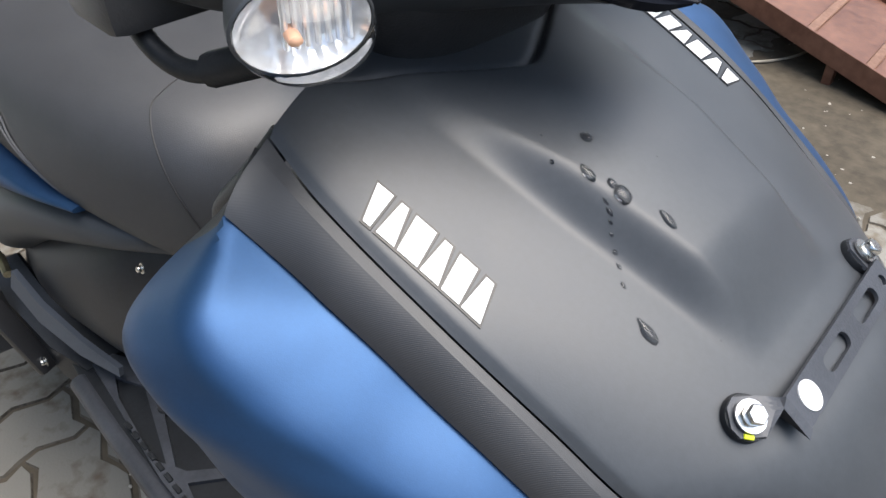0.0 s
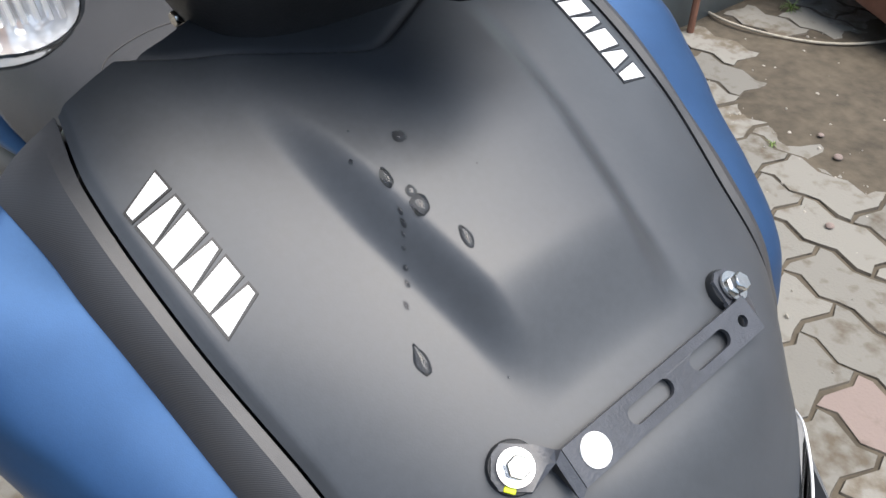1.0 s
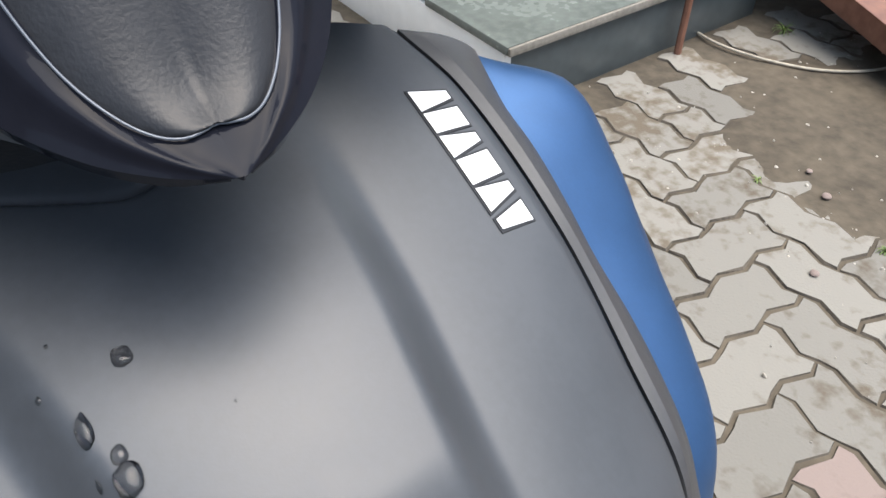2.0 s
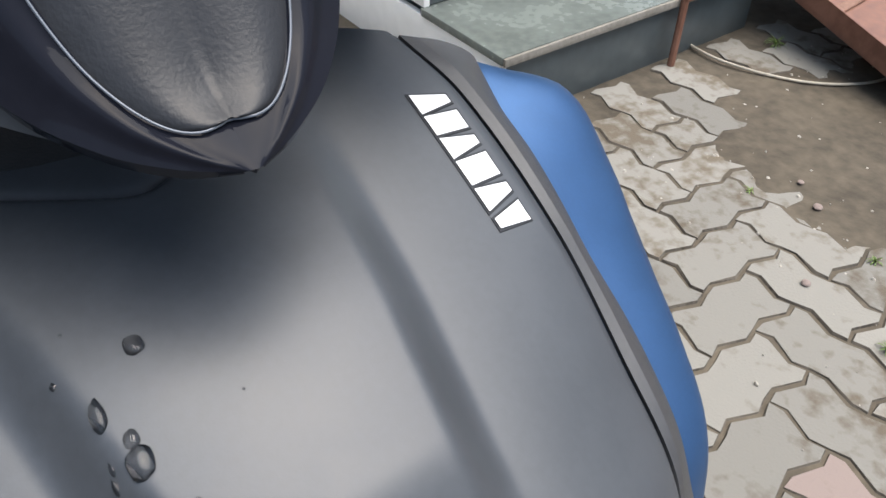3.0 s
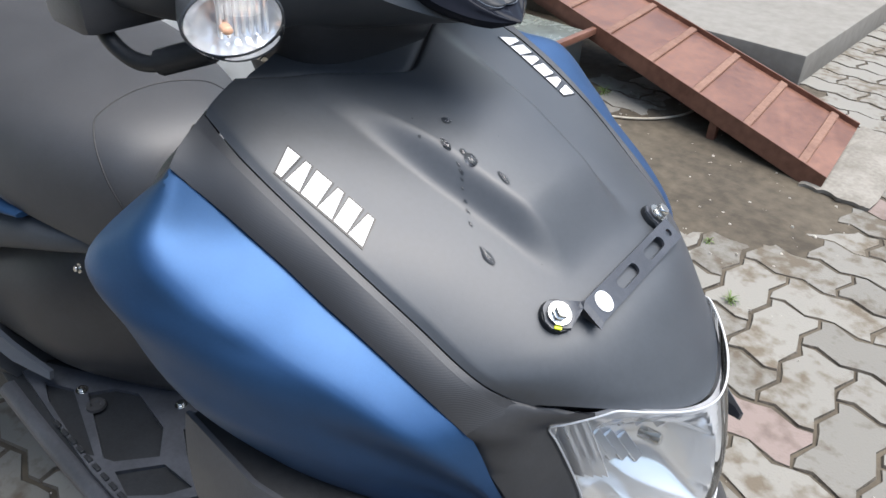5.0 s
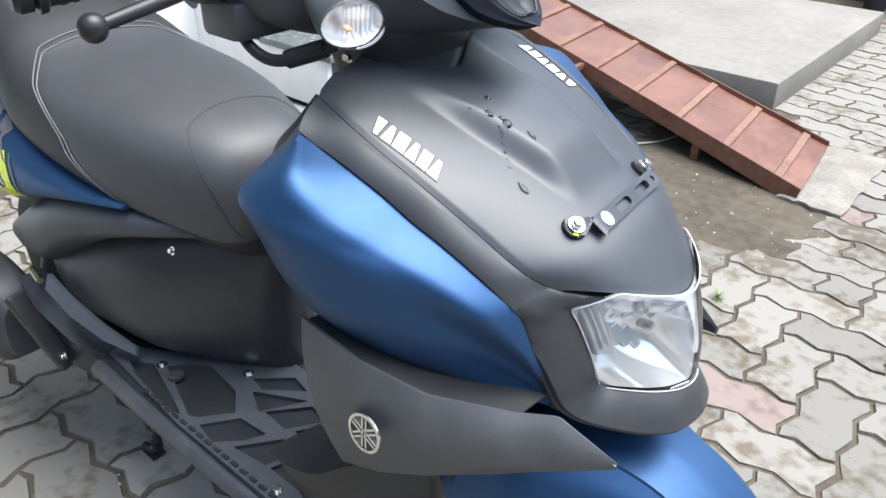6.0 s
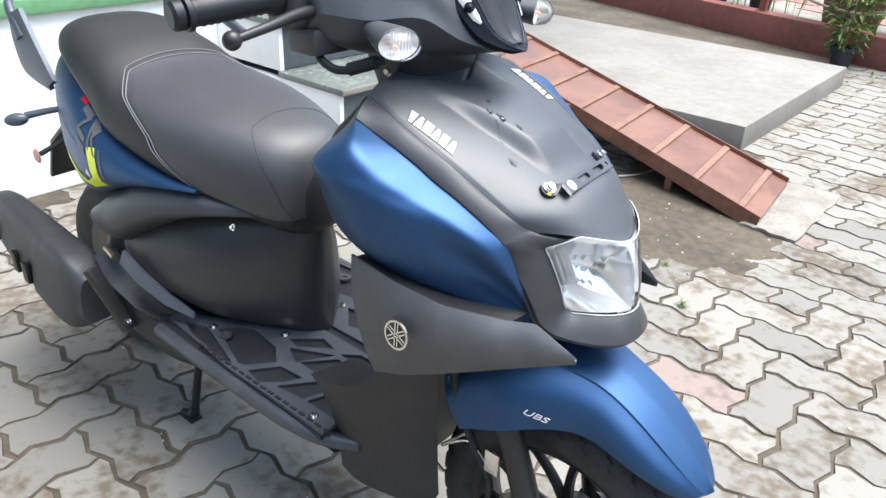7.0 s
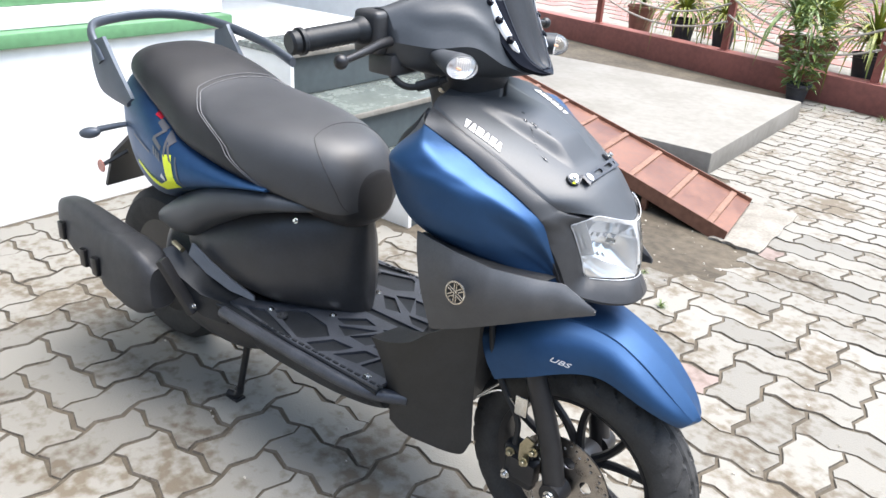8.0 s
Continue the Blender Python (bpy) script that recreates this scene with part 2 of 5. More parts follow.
# the veranda's plinth and the steps up to it
slab("wall_west", box(-2.75, -2.4, -6, 1.05, -0.02, 0.634, 0.006), PLASTER, "white plastered plinth of the veranda", "wall")
slab("ledge", box(-2.75, -2.37, -6, 1.05, 0.636, 0.688, 0.008), GREENB, "polished green stone ledge on the plinth", "ledge")
slab("wall_upper", box(-2.75, -2.44, -6, 1.05, 0.690, 0.765, 0.004), PLASTER, "white band above the green ledge", "wall")
slab("wall_band", box(-2.75, -2.46, -6, 0.55, 0.767, 0.95, 0.004), GREENB, "green painted band along the veranda", "wall")
slab("wall_back", box(-4.6, -4.3, -6, 5.2, -0.02, 5.0, 0), PLASTER, "white plastered house wall behind the veranda", "wall")
# unseen slab and wall, added to keep sky out of reflections on the house side
slab("veranda_ceiling", box(-4.3, -2.1, -6, 5.2, 2.75, 2.95, 0), YARD, "unseen dark slab added over the veranda to block sky light", "ceiling")
slab("wall_storey", box(-2.75, -2.45, -6, 5.2, 2.952, 9.0, 0), YARD, "unseen dark wall added above the veranda to block sky light", "wall")
slab("veranda_floor", box(-4.3, -2.34, 1.05, 2.1, -0.02, 0.56, 0.004), PLASTER, "white plastered base of the veranda landing", "floor")
stairs = thing("stairs", (-1.31, 1.05, 0), "three stone steps with white plastered sides", "stairs")
for k, x in enumerate((-1.31, -1.65, -1.99)):
    z = 0.195 * (k + 1)
    part("side", box(-2.34, x - 0.012, 1.052, 1.072, -0.01 if k == 0 else z - 0.195, z - 0.026, 0.002), PLASTER, stairs, "white plastered side")
    part("riser", box(-2.34, x - 0.014, 1.074, 2.06, -0.01 if k == 0 else z - 0.193, z - 0.027, 0.002), RISER, stairs, "blue-grey tiled riser")
    part("tread", box(-2.34 if k == 2 else x - 0.36, x + 0.004, 1.045, 2.06, z - 0.025, z, 0.006), STONE, stairs, "grey-green stone tread")
    # pale strip puts the highlight of the polished tread edge into colour
    part("nosing", box(x + 0.0045, x + 0.014, 1.046, 2.059, z - 0.024, z - 0.001, 0.004), MORTAR, stairs, "pale nosing strip for the highlight on the polished tread edge")

# the concrete platform
slab("platform", box(-2.6, 0, 0, 1.66, -0.02, 0.115, 0.012, 2, axes((-0.69, 2.66, 0), (1, 0.0, 0), (-0.085, 1, 0))), CONCRETE, "pale cement platform with worn edges", "platform")

# the steel ramp
ramp = thing("ramp", (-0.32, 1.86, 0), "rust-red painted steel ramp with welded cross ribs", "ramp")
RS = Vector((-0.208, 0.045, 0.038)); RW = Vector((-0.053, 0.475, 0))
RL = RS.normalized(); RN = RL.cross(RW).normalized()
RN = RN if RN.z > 0 else -RN
RM = Matrix((( -RL.x, RW.normalized().x, RN.x, -0.32), (-RL.y, RW.normalized().y, RN.y, 1.86), (-RL.z, RW.normalized().z, RN.z, 0.030), (0, 0, 0, 1)))
RLEN, RWID = 2.6, 0.478
part("deck", box(-RLEN, 0, 0.004, RWID - 0.004, -0.006, 0, 0, 1, RM), RUST, ramp)
part("flange", box(-RLEN, 0, -0.004, 0.003, -0.045, 0.018, 0.001, 1, RM), RUST, ramp)
part("flange", box(-RLEN, 0, RWID - 0.003, RWID + 0.004, -0.045, 0.018, 0.001, 1, RM), RUST, ramp)
for k in range(12):
    x = -(0.415 + k) * RS.length
    part("rib", box(x - 0.016, x + 0.016, 0.006, RWID - 0.006, 0.0015, 0.009, 0.003, 1, RM), RIB, ramp, "worn steel cross rib")
part("leg", tube([(-1.278, 1.663, -0.012), (-1.281, 1.670, 0.10), (-1.285, 1.678, 0.208)], 0.011, 8, 8), RUST, ramp)
for x, y in ((-1.33, 2.45), (-0.72, 1.96), (-0.78, 2.40)):
    top = 0.02 + (-0.32 - x) * 0.18
    part("leg", box(x - 0.014, x + 0.014, y - 0.014, y + 0.014, -0.012, top - 0.02, 0.002), RUST, ramp)
part("beam", box(-1.297, -1.273, 1.67, 2.075, 0.190, 0.214, 0.003), RUST, ramp)

# the red wall with posts, and what stands behind it
WALL = axes((0, 4.78, 0), (1, -0.31, 0), (0.31, 1, 0))
slab("wall_north", box(-7, 4, 0, 0.15, -0.02, 0.20, 0.008, 2, WALL), REDW, "low red oxide garden wall", "wall")
slab("terrace_floor", box(-9, 7, 0.154, 9, -0.02, 0.14, 0, 1, WALL), MORTAR, "pale terrace floor", "floor")
slab("wall_far", box(-9, 7, 8.0, 8.2, 0.14, 5.5, 0, 1, WALL), PLASTER, "pale house wall behind the terrace", "wall")
# two unseen walls added behind the camera; their height sets how dark reflections get
slab("wall_south", box(-9, 9, -6.8, -6.6, -0.02, 4.0, 0, 1), YARD, "unseen plain grey wall added to darken reflections from the south", "wall")
slab("wall_east", box(8.0, 8.2, -6.6, 9, -0.02, 3.0, 0, 1), YARD, "unseen plain grey wall added to limit light from the east", "wall")
tiles = thing("floor_tiles", WALL @ Vector((-2, 1, 0.14)), "red and cream checked terrace tiles", "tiles", "", "structure")
me_t = bpy.data.meshes.new("tiles")
vv, ff = [], []
for i in range(44):
    for j in range(26):
        if (i + j) % 2:
            continue
        x0, y0 = -8.5 + 0.30 * i, 0.8 + 0.26 * j
        b0 = len(vv)
        for z in (0.1405, 0.146):
            vv += [WALL @ Vector((x0 + a, y0 + b, z)) - WALL @ Vector((-2, 1, 0.14)) for a, b in ((0.003, 0.003), (0.297, 0.003), (0.297, 0.257), (0.003, 0.257))]
        ff += [(b0 + 4, b0 + 5, b0 + 6, b0 + 7)] + [(b0 + k, b0 + (k + 1) % 4, b0 + 4 + (k + 1) % 4, b0 + 4 + k) for k in range(4)]
me_t.from_pydata(vv, [], ff)
me_t.materials.append(material("red_floor_tile", (0.27, 0.125, 0.10), 0.5, vary=0.15, scale=3))
ob_t = new("tile", me_t)
ob_t.parent = tiles
tagged(ob_t, "dull red square tiles", "", "", "stuff")
for k, x in enumerate((-3.0, -1.62, -0.42, 0.78)):
    p = thing("fence_post", WALL @ Vector((x * 1.047, 0.07, 0.20)), "red-painted square steel fence post on the wall", "post", "posts on the garden wall")
    part("post", box(-0.026, 0.026, -0.026, 0.026, -0.001, 1.0, 0.003, 1, Matrix.Translation(p.location)), REDP, p)
    part("foot_plate", box(-0.045, 0.045, -0.04, 0.04, 0.0, 0.006, 0.002, 1, Matrix.Translation(p.location)), REDP, p)
ROPE = material("grey_rope", (0.42, 0.38, 0.33), 0.8, vary=0.2, scale=60, bump=0.6, bump_scale=300)
for a, b in ((-3.0, -1.62), (-1.62, -0.42), (-0.42, 0.78)):
    for h, sag in ((0.42, 0.16), (0.28, 0.14)):
        A, B = WALL @ Vector((a * 1.047, 0.035, 0.2 + h)), WALL @ Vector((b * 1.047, 0.035, 0.2 + h - 0.05))
        pts = [A.lerp(B, t) - Vector((0, 0, sag * 4 * t * (1 - t))) for t in np.linspace(0, 1, 9)]
        tagged(part("rope", tube([tuple(p) for p in pts], 0.009, 6, 40), ROPE, None, "slack grey rope strung between the fence posts"), "", "rope", "ropes of the fence")


# ---- the scooter: x ahead, y to its left, z up; the front axle stands over the origin ----
scooter = thing("scooter", (-0.6, 0, 0), "matte blue and black motor scooter with raindrops on its nose", "scooter")

# the front body is even about a plane that leans a little to the left of the world's x axis
YAW, NOSE = radians(3.4), (-0.0645, 0.0045)
CY, SY = math.cos(YAW), math.sin(YAW)


def lw(u, w, z):
    """From the nose's own axes (u ahead, w to the left) into the world."""
    return np.array((NOSE[0] + u * CY - w * SY, NOSE[1] + u * SY + w * CY, z))


def wl(p):
    """From the world into the nose's own axes."""
    x, y = p[0] - NOSE[0], p[1] - NOSE[1]
    return np.array((x * CY + y * SY, y * CY - x * SY, p[2]))


def other(bm):
    """Turns a right-hand piece of the front body into its left-hand twin."""
    for v in bm.verts:
        u, w, z = wl(v.co)
        v.co = lw(u, -w, z)
    bmesh.ops.reverse_faces(bm, faces=bm.faces)
    return bm


def twin(bm):
    """Adds the left-hand half to the right-hand half of a front body piece."""
    both = merge(bm, other(bm.copy()))
    bmesh.ops.remove_doubles(both, verts=both.verts[:], dist=0.0004)
    return both


# nose cowl
CEN = [(-0.2479, 0, 0.919), (-0.1758, 0, 0.896), (-0.0957, 0, 0.864), (-0.0255, 0, 0.832), (0.0346, 0, 0.800), (0.0720, 0, 0.7795), (0.0864, 0, 0.7685)]
EDGE = [(-0.2215, -0.1440, 0.902), (-0.1798, -0.1500, 0.8865), (-0.1094, -0.1460, 0.8525), (-0.0540, -0.1365, 0.819), (-0.0130, -0.1275, 0.792), (0.0110, -0.1080, 0.771)]
CS, ES = spline(CEN, 240), spline(EDGE, 240)


def ridge(u, w):
    """The raised middle of the nose cowl and the sunk plate round the neck behind it."""
    half = np.interp(u, (-0.24, -0.17, -0.10, -0.045, 0.0), (0.077, 0.070, 0.060, 0.049, 0.043))
    h = (0.0180 - 0.0035 * (w / 0.07) ** 2) * (1 - sm(half - 0.013, half + 0.009, np.abs(w))) * (1 - sm(-0.050, -0.004, u)) * (0.15 + 0.85 * sm(-0.20, -0.095, u))
    lip = -0.171 - 0.57 * np.sqrt(w * w + 0.00005)
    d = u - lip
    return h - 0.0050 * (1 - sm(-0.006, 0.001, d)) - 0.0022 * np.exp(-((d + 0.006) / 0.003) ** 2)


def prow(v):
    """How far the tip of the nose dips at its middle."""
    return 0.0215 * (0.5 + 0.5 * np.cos(math.pi * np.minimum(np.abs(v), 1) ** 0.9))


def cowl_rows(nu, nv):
    rows = []
    for k, (c, e) in enumerate(zip(spline(CEN, nu), spline(EDGE, nu))):
        v = np.linspace(-1, 1, nv)
        tip = float(sm(0.82, 1.0, k / (nu - 1)))
        u = c[0] + (e[0] - c[0]) * np.abs(v) ** (2.2 - 0.4 * tip)
        w = -e[1] * v
        z = c[2] + (e[2] - c[2]) * np.abs(v) ** 2.4
        z = z + ridge(u, w) - 0.0025 * sm(0.965, 1.0, np.abs(v)) - tip * prow(v)
        rows.append([lw(*p) for p in zip(u, w, z)])
    return rows


def cowl_h(u, w):
    v = np.minimum(abs(w) / -ES[:, 1], 1.2)
    us = CS[:, 0] + (ES[:, 0] - CS[:, 0]) * v ** 2.2
    zs = CS[:, 2] + (ES[:, 2] - CS[:, 2]) * v ** 2.4
    return float(np.interp(u, us, zs) + ridge(np.float64(u), np.float64(w)))


def cowl_local(u, w):
    """World place and upward normal of the nose cowl, by the nose's own axes."""
    d = 0.002
    n = np.array((cowl_h(u - d, w) - cowl_h(u + d, w), cowl_h(u, w - d) - cowl_h(u, w + d), 2 * d))
    return Vector(lw(u, w, cowl_h(u, w))), Vector((n[0] * CY - n[1] * SY, n[0] * SY + n[1] * CY, n[2])).normalized()


def cowl_at(x, y):
    """Height and upward normal of the nose cowl over a place in the world."""
    u, w, _ = wl((x, y, 0))
    p, nrm = cowl_local(u, w)
    return p.z, nrm


nose = part("nose_cowl", grid(cowl_rows(190, 161), thick=0.003), BLACK, scooter, "matte black nose cowl", 60)

# ribbed strips beside it with a smooth inner slope, blue side panels below them
OUTER = [(-0.2376, -0.1467, 0.891), (-0.2087, -0.1829, 0.883), (-0.1762, -0.1765, 0.866), (-0.151, -0.1740, 0.855), (-0.1256, -0.1700, 0.8415), (-0.1013, -0.1660, 0.826), (-0.075, -0.1625, 0.813), (-0.0548, -0.1590, 0.801), (-0.0293, -0.1530, 0.783), (-0.0080, -0.1440, 0.762)]
UPPER = [tuple(lw(u, w + 0.003, z - 0.003)) for u, w, z in OUTER] + [(-0.050, -0.124, 0.712), (-0.040, -0.104, 0.662)]
CREASE = [tuple(lw(*p)) for p in ((-0.238, -0.147, 0.882), (-0.205, -0.196, 0.874), (-0.1842, -0.2233, 0.8659), (-0.1678, -0.2303, 0.8531), (-0.146, -0.2255, 0.8367), (-0.1237, -0.217, 0.8245), (-0.1016, -0.2057, 0.8121), (-0.063, -0.1923, 0.7939), (-0.0272, -0.1775, 0.7698), (-0.01, -0.16, 0.745), (0.004, -0.136, 0.708), (0.016, -0.11, 0.658))]
BELLY = [tuple(lw(*p)) for p in ((-0.266, -0.140, 0.840), (-0.256, -0.202, 0.834), (-0.229, -0.238, 0.832), (-0.182, -0.244, 0.820), (-0.140, -0.232, 0.810), (-0.105, -0.218, 0.790), (-0.072, -0.198, 0.766), (-0.036, -0.165, 0.732), (-0.006, -0.134, 0.698), (0.016, -0.110, 0.657))]
MID = [tuple(lw(*p)) for p in ((-0.285, -0.128, 0.787), (-0.274, -0.182, 0.793), (-0.236, -0.220, 0.792), (-0.168, -0.233, 0.766), (-0.108, -0.214, 0.744), (-0.062, -0.184, 0.720), (-0.022, -0.142, 0.688), (0.017, -0.110, 0.655))]
LOWER = [(-0.328, -0.13, 0.725), (-0.305, -0.180, 0.724), (-0.250, -0.202, 0.712), (-0.170, -0.186, 0.688), (-0.115, -0.155, 0.670), (-0.08, -0.13, 0.658), (-0.055, -0.11, 0.650), (-0.042, -0.10, 0.648)]
SI = spline([lw(u, w - 0.0016, z - 0.002) for u, w, z in EDGE], 80)
SO = spline([lw(*p) for p in OUTER[1:]], 80)
rise = np.array([0.0030 * float(sm(0, 0.12, k / 79)) * (1 - 0.75 * float(sm(0.7, 1.0, k / 79))) for k in range(80)])
SL = SI + (SO - SI) * 0.26 + np.stack([rise * 0, rise * 0, rise + 0.0015], 1)
for side in (1, -1):
    slope = grid([SI * (1 - t) + SL * t for t in np.linspace(0, 1, 4)], thick=0.002)
    face = grid([SL * (1 - t) + SO * t + np.array((0.05, -0.45, 0.9)) * (0.0018 * 4 * t * (1 - t)) - np.array((0, 0, 0.001)) * t ** 8 for t in np.linspace(0, 1, 12)], thick=0.003)
    strip = part("trim_strip", face if side > 0 else other(face), RIBBED, scooter, "black trim strip with fine slanting ribs", 50)
    part("inner_slope", slope if side > 0 else other(slope), STRIP, strip, "smooth black inner slope", 50)
    U, M, L = spline(UPPER, 60), spline(MID, 60), spline(LOWER, 60)
    C, K = spline(CREASE, 60), spline(BELLY, 60)
    rows = [spline([u, u * 0.5 + c * 0.5 + np.array((0.0, 0.0, 0.0012)), u * 0.12 + c * 0.88, c * 0.86 + k * 0.14, k, k * 0.45 + m * 0.55 + np.array((0, -0.001, 0)), m, m * 0.4 + l * 0.6 + np.array((0, -0.004, -0.004)), l], 41) for u, c, k, m, l in zip(U, C, K, M, L)]
    # the seam to the black edge runs a little forward below the crease
    R = np.array(rows)
    seam = 6.5 + 3.5 * sm(12, 24, np.arange(R.shape[1]))
    def between_rows(k0, k1, n):
        out = []
        for f in np.linspace(0, 1, n):
            k = k0 + (k1 - k0) * f
            a = np.clip(k.astype(int), 0, 58)
            f2 = (k - a)[:, None]
            q = np.arange(R.shape[1])
            out.append(R[a, q] * (1 - f2) + R[a + 1, q] * f2)
        return out
    # panel_edge also puts black where the blue paint only falls into shade
    for name, piece, mat, label in (("side_panel", between_rows(seam, np.full_like(seam, 59), 54), BLUE, "matte metallic blue side panel"), ("panel_edge", between_rows(np.zeros_like(seam), seam, 14), INNER, "black leg shield edge, widened over the blue panel's shaded rear")):
        bm = grid(piece, thick=0.003)
        part(name, bm if side > 0 else other(bm), mat, scooter, label, 24)

# headlight, its lens and the black surround
def lens_point(a, b, out=0.0, shrink=1.0):
    """A place on the lens: a from right to left, b from top to bottom; its upper corners are cut off."""
    b = b + (1 - b) * 0.17 * float(np.clip((abs(a) - 0.70) / 0.30, 0, 1))
    w = a * shrink * (0.1025 - 0.040 * b)
    u = 0.0925 + 0.018 * math.sin(b * 1.7) - (0.079 - 0.011 * b) * abs(a) ** (1.9 + 0.4 * b)
    return tuple(lw(u + out, w, (0.7705 - float(prow(a))) * (1 - b) + 0.653 * b - 0.003 * abs(a) ** 2))


GLASS = bpy.data.materials.new("clear_lens")
GLASS.use_nodes = True
gn, gl = GLASS.node_tree.nodes, GLASS.node_tree.links
gt, gg, gf, gm2 = gn.new("ShaderNodeBsdfTransparent"), gn.new("ShaderNodeBsdfGlossy"), gn.new("ShaderNodeFresnel"), gn.new("ShaderNodeMixShader")
gt.inputs["Color"].default_value = (0.96, 0.97, 0.97, 1)
gg.inputs["Roughness"].default_value, gf.inputs["IOR"].default_value = 0.02, 1.45
gl.new(gf.outputs[0], gm2.inputs[0]); gl.new(gt.outputs[0], gm2.inputs[1]); gl.new(gg.outputs[0], gm2.inputs[2]); gl.new(gm2.outputs[0], gn["Material Output"].inputs["Surface"])
WATER = bpy.data.materials.new("rain_water")
WATER.use_nodes = True
wb = WATER.node_tree.nodes["Principled BSDF"]
wb.inputs["Base Color"].default_value = (0.42, 0.43, 0.45, 1)
wb.inputs["Transmission Weight"].default_value, wb.inputs["Roughness"].default_value, wb.inputs["IOR"].default_value = 1.0, 0.0, 1.33


def lamp_depth(a, b):
    """How far the reflector lies behind the lens: two bowls beside a middle rib, a stepped shelf above."""
    bowl = 0.054 * (1 - abs(abs(a) - 0.42) ** 2 / 0.36) * max(0.0, 1 - (2 * b - 1) ** 2)
    rib = 0.030 * math.exp(-(a / 0.07) ** 2)
    shelf = 0.014 * float(1 - sm(0.30, 0.36, b)) * float(1 - sm(0.72, 0.80, abs(a)))
    return -0.004 - max(0.0, bowl - rib - shelf)


headlight = part("headlight", grid([[lens_point(a, b, -0.066 + 0.052 * abs(a) ** 3, 0.97) for a in np.linspace(-1, 1, 31)] for b in np.linspace(0.0, 1.0, 16)], thick=0.002), GREYFIN, scooter, "headlight with a chromed reflector behind a clear lens")
part("reflector", facing(grid([[lens_point(a, b, lamp_depth(a, b), 0.985) for a in np.linspace(-1, 1, 81)] for b in np.linspace(0.01, 0.99, 45)]), (1, 0, 0)), LAMP, headlight, "bright chromed reflector with two bowls", 35)
for side in (-1, 1):
    for k in range(4):
        a = side * (0.62 - 0.10 * k)
        p = Vector(lens_point(a, 0.56 + 0.025 * k, lamp_depth(a, 0.56) + 0.004))
        part("facet", box(-0.003, 0.003, -0.0040, 0.0040, -0.012, 0.012, 0.0006, 1, Matrix.Translation(p) @ pose(0, 0, 0, side * -28, -30, side * 24)), LAMP, headlight)
    for k in range(5):
        a = side * (0.14 + 0.11 * k)
        p = Vector(lens_point(a, 0.33, lamp_depth(a, 0.36) + 0.006))
        part("step", box(-0.004, 0.004, -0.0042, 0.0042, -0.006, 0.006, 0.0006, 1, Matrix.Translation(p) @ pose(0, 0, 0, 0, 30, side * (8 + 7 * k))), LAMP, headlight)
    ribs = [[lens_point(side * (0.80 + 0.02 * k), b, -0.010 - 0.004 * (k % 2), 0.985) for k in range(9)] for b in np.linspace(0.04, 0.60, 12)]
    part("cheek", grid(ribs, thick=0.0012), LAMP, headlight, "fluted silver side facet", 10)
part("bulb_cap", lathe([(0.005, -0.012), (0.005, 0.0), (0.004, 0.003), (0, 0.004)], 20, Matrix.Translation(lens_point(-0.30, 0.42, -0.030)) @ pose(0, 0, 0, 0, 80, 0)), STEEL, headlight, "bright bulb shield")
rimline = [lens_point(-1, b, 0.001) for b in np.linspace(1, 0, 9)] + [lens_point(a, 0, 0.001) for a in np.linspace(-0.94, 0.94, 25)] + [lens_point(1, b, 0.001) for b in np.linspace(0, 1, 9)] + [lens_point(a, 1, 0.001) for a in np.linspace(0.9, -0.9, 11)] + [lens_point(-1, 1, 0.001)]
part("lens_rim", tube(rimline, 0.0007, 8, 200), SILVER, headlight, "bright rim of the lens")
lens = part("lens", facing(grid([[lens_point(a, b) for a in np.linspace(-1, 1, 61)] for b in np.linspace(0, 1, 20)]), (1, 0, 0)), GLASS, headlight, "clear headlight lens", 60)
lens.visible_shadow = False
part("print", box(-0.0003, 0.0003, -0.011, 0.011, -0.0016, 0.0016, 0, 1, Matrix.Translation(lens_point(-0.35, 0.955, 0.0006)) @ pose(0, 0, 0, 0, 12, -22)), SILVER, headlight, "small unreadable moulded print")
INN = [lens_point(a, 0) for a in (-0.80, -0.90)] + [lens_point(-1, b) for b in np.linspace(0, 0.92, 7)] + [lens_point(a, 1.0) for a in (-0.93, -0.75, -0.5, -0.25, 0)]
OUT = [tuple(lw(0.011, -0.103, 0.768)), tuple(lw(0.000, -0.120, 0.776)), tuple(lw(-0.0075, -0.1425, 0.762)), (-0.068, -0.1345, 0.745), (-0.062, -0.128, 0.725), (-0.050, -0.118, 0.698), (-0.040, -0.110, 0.672), (-0.034, -0.100, 0.648), (-0.022, -0.086, 0.630), (-0.002, -0.070, 0.621), (0.022, -0.054, 0.617), (0.040, -0.039, 0.616), (0.052, -0.024, 0.616), (0.057, -0.005, 0.616), tuple(lw(0.123, 0, 0.616))]
rows = []
for k, (p, q) in enumerate(zip(spline(INN, 60), spline(OUT, 60))):
    d = np.array(q) - np.array(p)
    e = np.array((0.008, -0.006, 0)) * (0.55 + 0.45 * float(sm(0.68, 0.73, p[2])))
    e = e * np.array((1, min(1.0, abs(wl(p)[1]) / 0.03), 1)) * min(1.0, k / 20)
    rows.append([p - e * 0.2, p + d * 0.06 + e * 0.1, p + d * 0.3 + e * 0.75, p + d * 0.65 + e, p + d * 0.92 + e * (1.0 - 0.6 * float(sm(0.68, 0.73, p[2]))), np.array(q)])
